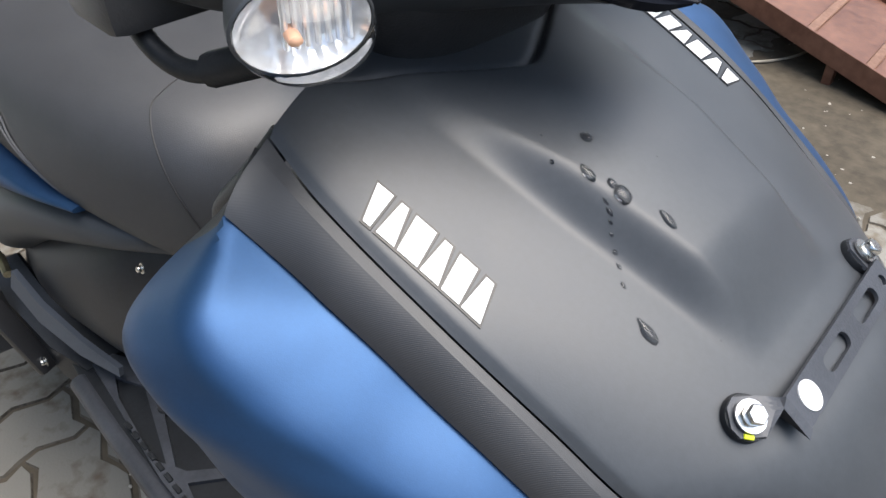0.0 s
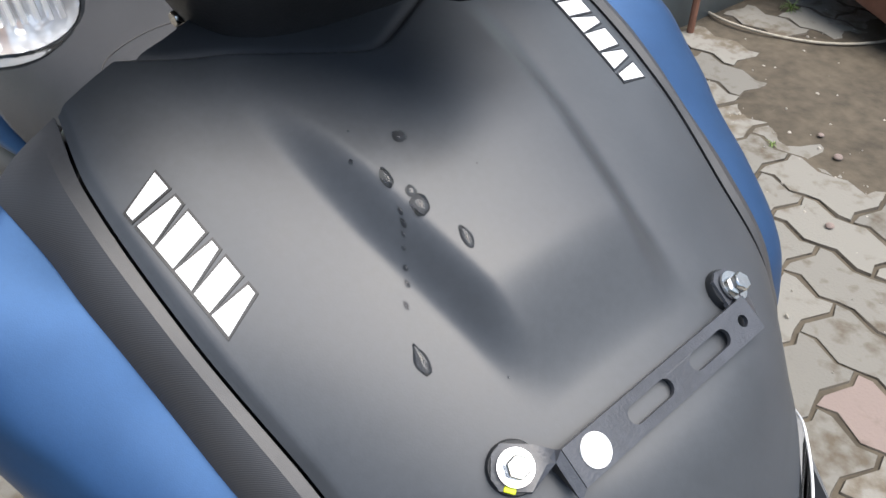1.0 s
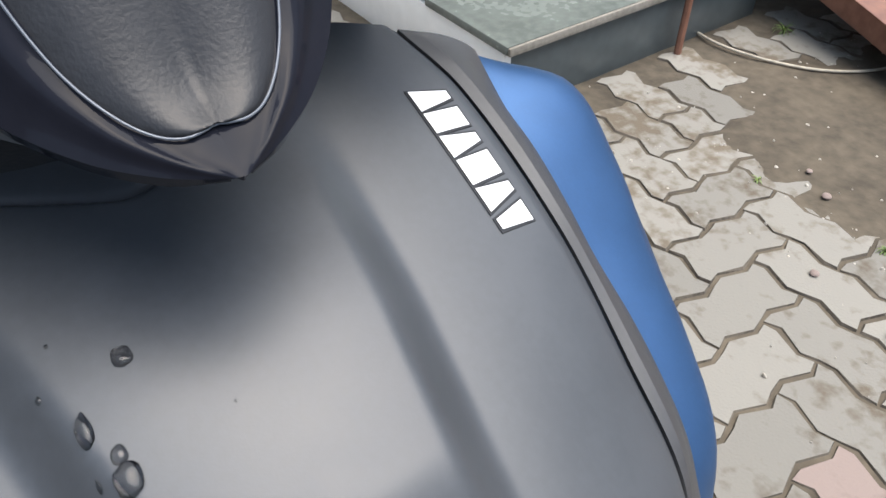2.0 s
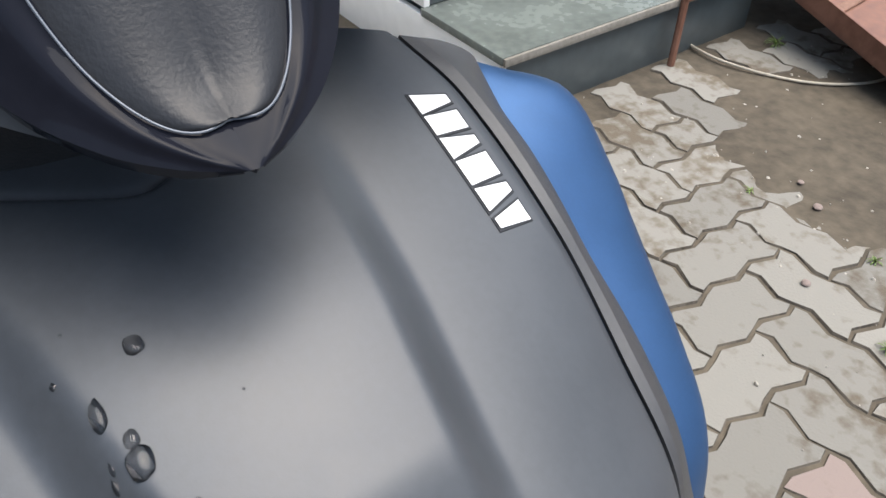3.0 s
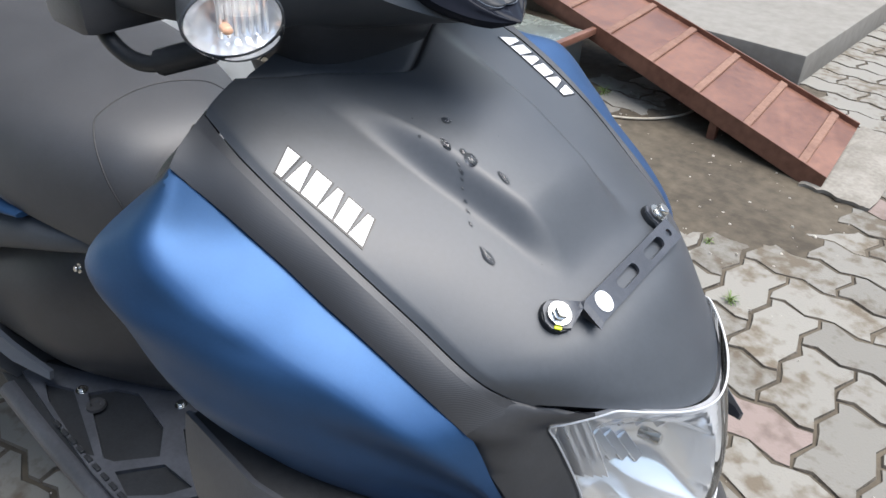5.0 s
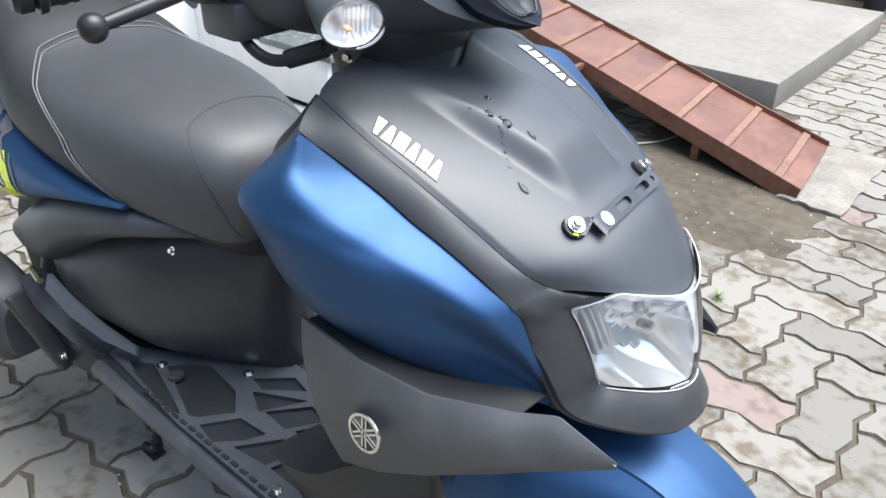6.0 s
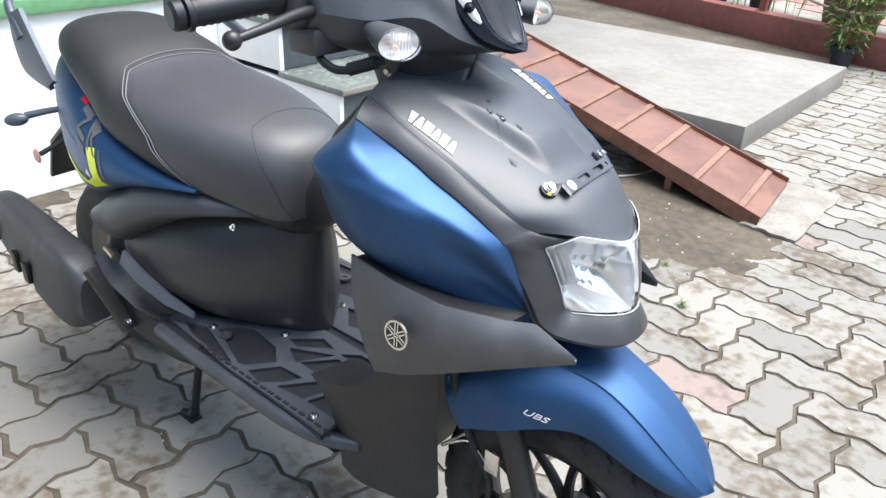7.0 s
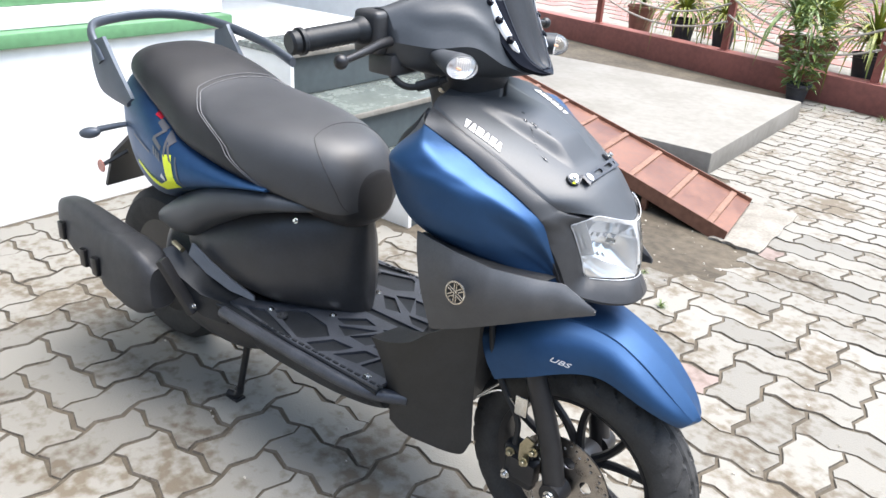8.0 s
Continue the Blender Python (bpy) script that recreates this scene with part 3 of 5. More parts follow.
part("headlight_surround", twin(grid(rows, thick=0.003)), STRIP, scooter, "matte black headlight surround", 32)
# underside of the nose
part("nose_underside", twin(grid(between(OUT[5:], [(-0.09, -0.10, 0.635), (-0.09, -0.08, 0.618), (-0.09, -0.05, 0.612), (-0.09, -0.02, 0.610), tuple(lw(-0.026, 0, 0.610))], 0.0, 24, 4), thick=0.003)), INNER, scooter)

# the dark body under the panels, by levels
def levels(rows, n=40, power=3.0):
    """A closed body through levels of (z, rear x, front x, half width)."""
    R = spline(rows, 4 * len(rows))
    out = []
    for z, a, b, w in R:
        ang = np.linspace(0, 2 * math.pi, n, endpoint=False)
        c, s = np.cos(ang), np.sin(ang)
        px = np.sign(c) * np.abs(c) ** (2 / power); py = np.sign(s) * np.abs(s) ** (2 / power)
        out.append(np.stack([(a + b) / 2 + (b - a) / 2 * px, w * py, np.full(n, z)], 1))
    return grid(out, True, True)


part("leg_shield", levels([(0.24, -0.33, -0.262, 0.10), (0.33, -0.33, -0.262, 0.13), (0.43, -0.322, -0.255, 0.13), (0.50, -0.285, -0.20, 0.13), (0.55, -0.250, -0.16, 0.14), (0.61, -0.240, -0.11, 0.145), (0.70, -0.255, -0.09, 0.145), (0.74, -0.295, -0.115, 0.15), (0.78, -0.340, -0.14, 0.160), (0.85, -0.335, -0.20, 0.14), (0.888, -0.315, -0.25, 0.12)]), INNER, scooter, "black inner leg shield")

# wings with their round emblem
WU = (0, 0.22, 0.44, 0.68, 0.80, 1.0)
WTOP = np.array([(-0.240, -0.224, 0.716), (-0.168, -0.224, 0.704), (-0.105, -0.206, 0.689), (-0.045, -0.162, 0.675), (-0.015, -0.134, 0.669), (0.040, -0.112, 0.630)])
WBOT = np.array([(-0.212, -0.212, 0.540), (-0.160, -0.210, 0.560), (-0.112, -0.197, 0.579), (-0.052, -0.168, 0.600), (-0.022, -0.148, 0.608), (0.040, -0.111, 0.625)])
for side in (1, -1):
    rows, ledge = [], []
    for u in np.linspace(0, 0.988, 61):
        a = np.array([np.interp(u, WU, WTOP[:, k]) for k in range(3)])
        b = np.array([np.interp(u, WU, WBOT[:, k]) for k in range(3)])
        tap = min(1.0, (1 - u) / 0.30)
        out = np.array((0.25, -0.97, 0.0)) * (0.016 if side > 0 else 0.012) * tap
        ledge.append([a + np.array((0, 0.006, -0.006)) * tap, a + np.array((0, 0.070, -0.014)) * tap])
        rows.append([a + np.array((0, 0.014, -0.034)) * tap, a + np.array((0, 0.004, -0.001)) * tap] + [a * (1 - v) + b * v + out * 4 * v * (1 - v) * (1.25 - 0.5 * v) for v in np.linspace(0, 1, 13)] + [b + np.array((0, 0.022, 0.004)) * tap])
    bm = grid(rows, thick=0.003)
    if side < 0:
        other(bm)
    wing = part("wing", bm, GREY, scooter, "dark grey front wing panel", 22)
    bm = grid(ledge[:43], thick=0.002)
    part("ledge", bm if side > 0 else other(bm), APRON, wing, "black ledge behind the wing's upper edge", 22)
    em = axes((-0.144, -0.2405 * side, 0.646), (1, 0, 0.06), (0, 0.12 * side, 1)) if side > 0 else axes((-0.144, 0.2405, 0.646), (-1, 0, 0), (0, -0.12, 1))
    ring = lathe([(0.0195, 0), (0.0195, 0.002), (0.0165, 0.002), (0.0165, 0)], 40, em)
    emblem = part("emblem", ring, STEEL, wing, "silver ring emblem with three crossed bars")
    part("disc", lathe([(0, 0.0006), (0.0168, 0.0006), (0.0168, 0.0)], 32, em), BORDER, emblem, "black disc behind the bars")
    for k in range(3):
        bars = merge(box(-0.0155, 0.0155, -0.0032, -0.0012, 0.0002, 0.0018, 0, 1, em @ pose(0, 0, 0, 0, 0, 30 + 60 * k)), box(-0.0155, 0.0155, 0.0012, 0.0032, 0.0002, 0.0018, 0, 1, em @ pose(0, 0, 0, 0, 0, 30 + 60 * k)))
        part("bar", bars, STEEL, emblem)

# lower apron
ATOP = [(-0.346, -0.214, 0.468), (-0.300, -0.222, 0.480), (-0.250, -0.220, 0.500), (-0.205, -0.208, 0.535), (-0.150, -0.150, 0.545)]
ABOT = [(-0.334, -0.168, 0.262), (-0.310, -0.160, 0.240), (-0.275, -0.140, 0.222), (-0.204, -0.102, 0.206), (-0.186, -0.092, 0.240)]
for side in (1, -1):
    ledge = [(x + 0.012, y + 0.07, z - 0.003) for x, y, z in ATOP]
    bm = grid([spline(ledge, 30)] + between(ATOP, ABOT, 0.012, 30, 20), thick=0.004)
    if side < 0:
        other(bm)
    part("apron", bm, APRON, scooter, "black lower apron", 35)

# front fender round the wheel
HUB = (0.0, 0.0, 0.2335)
def fender_rows():
    rows = []
    for s in np.linspace(0, 1, 50):
        th = radians(44 - 78 * s)
        tip = sm(0, 0.25, s)
        hw = 0.006 + 0.068 * math.sqrt(1 - (1 - min(1, s / 0.38)) ** 2) + 0.045 * sm(0.4, 0.8, s)
        r0 = 0.262 + 0.006 * (1 - tip) - 0.028 * sm(0.35, 0.9, s)
        r1 = r0 + 0.010 + 0.072 * sm(-0.25, 0.75, s) + 0.028 * sm(0.35, 0.9, s)
        side = [(-hw, r0), (-hw * 1.01, r0 + (r1 - r0) * 0.35), (-hw * 0.90, r0 + (r1 - r0) * 0.68), (-hw * 0.64, r0 + (r1 - r0) * 0.93)]
        crown = [(-hw * 0.625, r0 + (r1 - r0) * 0.93 + 0.0030 * tip), (-hw * 0.35, r0 + (r1 - r0) * 0.985 + 0.002 * tip), (0, r1 + 0.003)]
        half = np.concatenate([spline([(0, y, r) for y, r in side], 12), spline([(0, y, r) for y, r in crown], 8)])
        full = [(p[1], p[2]) for p in half] + [(-p[1], p[2]) for p in half[-2::-1]]
        rows.append([(HUB[0] + r * math.sin(th), y, HUB[2] + r * math.cos(th)) for y, r in full])
    return rows


fender = part("front_fender", grid(fender_rows(), thick=0.003), BLUE, scooter, "matte blue front fender", 14)

# front wheel
def ring_rows(prof, n=72, groove=False):
    rows = []
    for k in range(n + 1):
        a = 2 * math.pi * k / n
        row = []
        for r, y in prof:
            if groove and r > 0.205:
                q = (k / n * 30 + abs(y) * 34) % 1.0
                r -= 0.005 if (q < 0.22 and abs(y) > 0.009) else 0
                r -= 0.003 if abs(abs(y) - 0.010) < 0.003 else 0
            row.append((HUB[0] + r * math.cos(a), y, HUB[2] + r * math.sin(a)))
        rows.append(row)
    return rows


def flat(outlines, thick, m):
    """A flat plate whose first outline is its rim and whose others are holes."""
    cu = bpy.data.curves.new("tmp", "CURVE")
    cu.dimensions, cu.fill_mode, cu.extrude = "2D", "BOTH", thick / 2
    for o in outlines:
        sp = cu.splines.new("POLY")
        sp.points.add(len(o) - 1)
        sp.points.foreach_set("co", [c for x, y in o for c in (x, y, 0, 1)])
        sp.use_cyclic_u = True
    ob = bpy.data.objects.new("tmp", cu)
    bm = bmesh.new()
    bm.from_mesh(ob.to_mesh())
    ob.to_mesh_clear()
    bpy.data.objects.remove(ob)
    bpy.data.curves.remove(cu)
    bmesh.ops.remove_doubles(bm, verts=bm.verts, dist=1e-6)
    bmesh.ops.transform(bm, matrix=m, verts=bm.verts)
    return bm


def circle(x, y, r, n=16, turn=0.0):
    return [(x + r * math.cos(a + turn), y + r * math.sin(a + turn)) for a in np.linspace(0, 2 * math.pi, n, endpoint=False)]


def stadium(x0, x1, y, r, n=8):
    return [(x1 + r * math.cos(a), y + r * math.sin(a)) for a in np.linspace(-math.pi / 2, math.pi / 2, n)] + [(x0 + r * math.cos(a), y + r * math.sin(a)) for a in np.linspace(math.pi / 2, 3 * math.pi / 2, n)]


def hexbolt(at, up, r, h, mat, parent, washer=1.6, name="bolt", label="zinc-plated hexagon bolt"):
    m = axes(at, Vector(up).orthogonal(), Vector(up).cross(Vector(up).orthogonal()))
    bm = lathe([(0, 0), (r * washer, 0), (r * washer, h * 0.22), (r * 0.5, h * 0.22)], 28, m)
    hx = plate(circle(0, 0, r, 6), h, m @ Matrix.Translation((0, 0, h * 0.22)), r * 0.12)
    return part(name, merge(bm, hx), mat, parent, label)


rim_prof = [(0.150, -0.030), (0.160, -0.036), (0.163, -0.030), (0.150, -0.022), (0.146, 0), (0.150, 0.022), (0.163, 0.030), (0.160, 0.036), (0.150, 0.030), (0.140, 0.0), (0.150, -0.030)]
wheel = part("front_wheel", merge(lathe([(0.0, -0.052), (0.030, -0.05), (0.034, -0.045), (0.034, 0.045), (0.030, 0.05), (0.0, 0.052)], 28, Matrix.Translation(HUB) @ pose(0, 0, 0, 90, 0, 0)), grid(ring_rows(rim_prof))), ALLOY, scooter, "black cast alloy front wheel")
tp = spline([(0, 0.158, -0.033), (0, 0.175, -0.045), (0, 0.200, -0.046), (0, 0.220, -0.036), (0, 0.231, -0.018), (0, 0.2335, 0), (0, 0.231, 0.018), (0, 0.220, 0.036), (0, 0.200, 0.046), (0, 0.175, 0.045), (0, 0.158, 0.033)], 45)
part("tyre", grid(ring_rows([(p[1], p[2]) for p in tp], 300, True)), TYRE, wheel, "black road tyre with block tread", 30)
for k in range(5):
    for off in (-11, 11):
        a0, a1 = radians(72 * k + 33 + off * 0.5), radians(72 * k + 33 + off * 1.7)
        pts = [(HUB[0] + r * math.cos(a0 + (a1 - a0) * t), 0.012 * (1 - t), HUB[2] + r * math.sin(a0 + (a1 - a0) * t)) for r, t in ((0.028, 0), (0.07, 0.3), (0.11, 0.65), (0.150, 1))]
        part("spoke", tube(pts, (0.0095, 0.0075), 8, 10), ALLOY, wheel)
disc_m = Matrix.Translation((0, -0.064, HUB[2])) @ pose(0, 0, 0, 90, 0, 0)
holes = [circle(r * math.cos(a), r * math.sin(a), 0.0034, 8) for i, r in enumerate((0.079, 0.086, 0.092)) for a in np.linspace(0, 2 * math.pi, 16, endpoint=False) + i * 0.131]
part("brake_disc", flat([circle(0, 0, 0.098, 96), circle(0, 0, 0.072, 64)] + holes, 0.0036, disc_m), DISC, wheel, "drilled steel brake disc")
part("disc_carrier", flat([circle(0, 0, 0.0725, 48)] + [circle(0.052 * math.cos(a), 0.052 * math.sin(a), 0.0125, 14) for a in np.linspace(0.3, 6.58, 6, endpoint=False)] + [circle(0, 0, 0.018, 20)], 0.003, disc_m @ Matrix.Translation((0, 0, 0.0005))), DISC, wheel)

# fork, brake caliper, hose
for side in (-1, 1):
    leg = part("fork_leg", tube([(0.004, 0.090 * side, 0.222), (-0.020, 0.090 * side, 0.330), (-0.066, 0.090 * side, 0.455), (-0.085, 0.090 * side, 0.515)], (0.021, 0.019), 18, 16), ALLOY, scooter, "black fork leg")
    part("axle_boss", lathe([(0, 0.021), (0.022, 0.020), (0.024, 0.008), (0.024, -0.018), (0, -0.019)], 24, Matrix.Translation((0.004, 0.092 * side, HUB[2])) @ pose(0, 0, 0, 90 * side * -1, 0, 0)), ALLOY, leg)
    hexbolt((0.004, 0.112 * side, HUB[2]), (0, side, 0), 0.009, 0.009, STEEL, leg, 1.3, "axle_nut", "steel axle nut")
caliper = part("brake_caliper", merge(box(-0.118, -0.050, -0.084, -0.046, 0.185, 0.275, 0.012, 3), box(-0.095, -0.040, -0.098, -0.070, 0.215, 0.262, 0.008, 2)), ALLOY, scooter, "black brake caliper with plated bolts")
for p in ((-0.100, -0.086, 0.262), (-0.106, -0.086, 0.205), (-0.062, -0.100, 0.268), (-0.045, -0.100, 0.300)):
    hexbolt(p, (0, -1, 0), 0.006, 0.008, BRASS if p[2] > 0.25 else STEEL, caliper)
part("caliper_bracket", flat([[(-0.012, -0.03), (0.010, -0.03), (0.008, 0.0), (0.018, 0.028), (0.0, 0.034), (-0.012, 0.012)]], 0.004, axes((-0.066, -0.092, 0.285), (1, 0, 0), (0, 0, 1))), BRASS, caliper, "yellow zinc-plated bracket")
hose = part("brake_hose", tube([(-0.150, -0.100, 0.600), (-0.152, -0.110, 0.520), (-0.136, -0.112, 0.455), (-0.112, -0.108, 0.405), (-0.085, -0.100, 0.350), (-0.090, -0.090, 0.290)], 0.006, 8, 30), RUBBER, scooter, "black brake hose")
clip = part("hose_clip", tube([(-0.118, -0.108, 0.425), (-0.175, -0.104, 0.360), (-0.120, -0.106, 0.402), (-0.082, -0.110, 0.383)], 0.0022, 6, 30), STEEL, hose, "bent steel wire clip")
part("clip_plate", box(-0.088, -0.062, -0.113, -0.108, 0.372, 0.412, 0.003), STEEL, clip)
letter_m = axes((-0.036, -0.1085, 0.507), (0.0428, 0.0166, -0.0088), (0.15, 0.35, 0.9))


def letters(text, size, m, mat, parent, name, thick=0.0008):
    cu = bpy.data.curves.new("tmp", "FONT")
    cu.body, cu.size, cu.extrude, cu.shear = text, size, thick, 0.3
    ob = bpy.data.objects.new("tmp", cu)
    bm = bmesh.new()
    bm.from_mesh(ob.to_mesh())
    ob.to_mesh_clear()
    bpy.data.objects.remove(ob)
    bpy.data.curves.remove(cu)
    bmesh.ops.transform(bm, matrix=m, verts=bm.verts)
    return part(name, bm, mat, parent, "", 0)


letters("UBS", 0.014, letter_m @ Matrix.Diagonal((1.5, 0.8, 1, 1)) @ Matrix.Translation((0, 0, 0.004)), SILVER, fender, "lettering")

# the maker's mark on the nose: six plain white blocks in a dark border each side
WIDE = [(0.0, 0.135, 0.045, 0.060), (0.155, 0.150, 0.050, 0.060), (0.330, 0.165, 0.0, 0.165), (0.515, 0.150, 0.050, 0.060), (0.690, 0.140, 0.0, 0.140), (0.850, 0.150, 0.050, 0.060)]
BLOCKS = []
for k, (at, wide, top, narrow) in enumerate(WIDE):
    foot, head_ = ((top, top + narrow), (0, wide)) if k == 0 else ((0, wide), (top, top + narrow))
    BLOCKS.append([(at + head_[0] - 0.012, 0), (at + head_[1] - 0.012, 0), (at + foot[1] + 0.012, 1), (at + foot[0] + 0.012, 1)])
CORNERS = {1: ((-0.1690, -0.1238), (-0.1013, -0.1166), (-0.0989, -0.1343), (-0.1646, -0.1428)), -1: ((-0.1144, 0.1350), (-0.1822, 0.1404), (-0.1818, 0.1221), (-0.1094, 0.1174))}
for side in (1, -1):
    c = [Vector(p) for p in CORNERS[side]]

    def on_cowl(s, t, lift):
        q = (c[0] * (1 - s) + c[1] * s) * (1 - t) + (c[3] * (1 - s) + c[2] * s) * t
        p, nrm = cowl_local(q.x, q.y)
        return p + nrm * lift

    def patch(outline, lift):
        bm = bmesh.new()
        bm.faces.new([bm.verts.new(on_cowl(s, t, lift)) for s, t in outline])
        r = bmesh.ops.extrude_face_region(bm, geom=bm.faces[:])
        for v in r["geom"]:
            if isinstance(v, bmesh.types.BMVert):
                v.co.z += 0.0003
        bmesh.ops.recalc_face_normals(bm, faces=bm.faces)
        return bm

    for sh in BLOCKS:
        mid = (sum(p[0] for p in sh) / len(sh), 0.5)
        grown = [(s + math.copysign(0.016, s - mid[0]), mid[1] + (t - mid[1]) * 1.13) for s, t in sh]
        st = part("sticker", patch(grown, 0.0003), BORDER, nose, "white block sticker with a dark border", 0)
        part("print", patch(sh, 0.0007), WHITE, st, "white print", 0)

# steel bracket across the nose
bolts = [cowl_local(0.0015, -0.0708), cowl_local(-0.0022, 0.0702)]
bracket = thing("bracket", bolts[0][0], "black steel strap bracket bolted across the scooter's nose", "bracket")
a0, a1 = Vector(lw(0.0185, -0.0545, 0.8135)), Vector(lw(0.0140, 0.0700, 0.8120))
strap_m = axes(a0, a1 - a0, (-0.0137, -0.001, 0.0095))
SLEN = (a1 - a0).length
part("strap", flat([[(0, -0.0088), (SLEN, -0.0088), (SLEN, 0.0088), (0, 0.0088)], stadium(0.038, 0.058, 0, 0.0042), stadium(0.080, 0.100, 0, 0.0042), circle(SLEN - 0.009, 0, 0.0030, 14)], 0.0022, strap_m), FRAME, bracket, "black strap with two slots and a hole")
part("dot", lathe([(0, 0.0018), (0.0072, 0.0018), (0.0072, 0.0011)], 24, strap_m @ Matrix.Translation((0.0125, 0, 0))), WHITE, bracket, "round white sticker")
for (at, nrm), s0 in zip(bolts, (0.0, SLEN)):
    e = strap_m @ Vector((s0, 0, 0))
    w = (strap_m.to_3x3() @ Vector((0, 1, 0))) * 0.0088
    foot = at + nrm * 0.005
    d = e - foot
    tang = (d - nrm * d.dot(nrm)).normalized(); lat = nrm.cross(tang) * 0.0090
    rows = [[foot - tang * 0.0095 - lat * 0.5, foot - tang * 0.0095 + lat * 0.5], [foot - tang * 0.006 - lat, foot - tang * 0.006 + lat], [foot + tang * 0.007 - lat, foot + tang * 0.007 + lat], [e * 0.9 + foot * 0.1 - w, e * 0.9 + foot * 0.1 + w], [e - w, e + w]]
    if (rows[2][0] - rows[3][0]).length > (rows[2][0] - rows[3][1]).length:
        rows[3].reverse(); rows[4].reverse()
    part("foot", grid(rows, thick=0.0022), FRAME, bracket)
    wm = axes(at, nrm.orthogonal(), nrm.cross(nrm.orthogonal()))
    part("rubber_washer", lathe([(0, -0.002), (0.0105, -0.002), (0.0112, 0.001), (0.0105, 0.0036), (0, 0.0038)], 28, wm), RUBBER, bracket, "black rubber washer")
    hexbolt(at + nrm * 0.0062, nrm, 0.0051, 0.0056, STEEL, bracket, 1.5)
    if s0 == 0:
        part("tape", box(-0.0025, 0.0025, -0.0012, 0.0012, 0, 0.0015, 0.0004, 1, wm @ Matrix.Translation((0.0, -0.0088, 0.0042))), YELLOW, bracket, "scrap of yellow tape")

# raindrops: place, size along and across the slope
DROPS = [(-0.1813, -0.0327, 0.0042, 1.1), (-0.1665, -0.0497, 0.0038, 1.8), (-0.1560, -0.0440, 0.0034, 1.1), (-0.1490, -0.0445, 0.0058, 1.1), (-0.1288, -0.0351, 0.0036, 1.9), (-0.1070, -0.0750, 0.0042, 2.2), (-0.1824, -0.0575, 0.0014, 1.2), (-0.1494, -0.0531, 0.0016, 2.0), (-0.1470, -0.0550, 0.0011, 1.8), (-0.1441, -0.0572, 0.0012, 1.4), (-0.1390, -0.0600, 0.0016, 1.2), (-0.1343, -0.0626, 0.0014, 1.8), (-0.1273, -0.0681, 0.0013, 2.0), (-0.1530, -0.0520, 0.0012, 2.2), (-0.1960, -0.0500, 0.0008, 1.2), (-0.0840, -0.0480, 0.0006, 1.0), (-0.1540, -0.0100, 0.0006, 1.0)]
for k, (x, y, r, ln) in enumerate(DROPS):
    z, nrm = cowl_at(x, y)
    d = Vector((1, -0.12, -0.45)); d = (d - nrm * d.dot(nrm)).normalized()
    bm = bmesh.new()
    bmesh.ops.create_uvsphere(bm, u_segments=20, v_segments=12, radius=1)
    for v in bm.verts:
        wob = 1 + 0.22 * noise.noise(v.co * 1.3 + Vector((k * 7.1, 0, 0)))
        taper = 1 - 0.35 * max(0.0, -v.co.x) if ln > 1.3 else 1
        v.co = Vector((v.co.x * ln * wob, v.co.y * wob * taper, max(v.co.z, -0.06) * 0.42))
    bmesh.ops.transform(bm, matrix=axes((x, y, z), d, nrm.cross(d)) @ Matrix.Diagonal((r * 0.80, r * 0.72, r * 0.95, 1)), verts=bm.verts)
    tagged(part("raindrop", bm, WATER, None, "clear raindrop lying on the black nose cowl"), "", "raindrop", "raindrops on the nose")

# shield rim behind the blue panels
for side in (1, -1):
    pts = [(-0.292, -0.136 * side, 0.888), (-0.302, -0.152 * side, 0.866), (-0.330, -0.160 * side, 0.832), (-0.345, -0.150 * side, 0.790), (-0.336, -0.145 * side, 0.750), (-0.322, -0.140 * side, 0.722)]
    part("shield_rim", tube(pts if side > 0 else pts[2:], 0.008, 12, 30), INNER, scooter, "black rim of the leg shield")

# seat: a body through stations along x, split into pads along stitched seams
SEATROWS = [(-0.532, 0.585, 0.680, 0.045, 0.045, 2.4), (-0.552, 0.566, 0.715, 0.085, 0.070, 2.5), (-0.60, 0.568, 0.745, 0.118, 0.10, 2.7), (-0.70, 0.598, 0.765, 0.164, 0.128, 2.8), (-0.82, 0.632, 0.775, 0.193, 0.145, 2.9), (-0.95, 0.662, 0.785, 0.195, 0.145, 2.9), (-1.04, 0.688, 0.822, 0.172, 0.135, 2.9), (-1.15, 0.735, 0.848, 0.150, 0.118, 2.9), (-1.24, 0.76, 0.842, 0.118, 0.092, 2.6), (-1.278, 0.78, 0.82, 0.08, 0.06, 2.2)]


def section(row, ang):
    x, zb, zt, wl, wh, p = row
    c, s = np.cos(ang), np.sin(ang)
    py = np.sign(c) * np.abs(c) ** (2 / p); pz = np.sign(s) * np.abs(s) ** (2 / p)
    return np.stack([np.full_like(ang, x), (wl + (wh - wl) * (pz + 1) / 2) * py, (zb + zt) / 2 + (zt - zb) / 2 * pz], 1)


def stations(rows, n=44, per=6):
    """A body through stations (x, bottom z, top z, half width low, half width high, roundness)."""
    ang = np.linspace(0, 2 * math.pi, n, endpoint=False)
    return grid([section(r, ang) for r in spline(rows, per * len(rows))], True, True)


SR = spline(SEATROWS, 240)


def seat_at(x, deg, out=0.0):
    row = [np.interp(x, SR[::-1, 0], SR[::-1, k]) for k in range(6)]
    row[0] = x
    p = section(row, np.array([radians(deg)]))[0]
    mid = np.array((x, 0, (row[1] + row[2]) / 2))
    d = p - mid
    return p + d / np.linalg.norm(d) * out


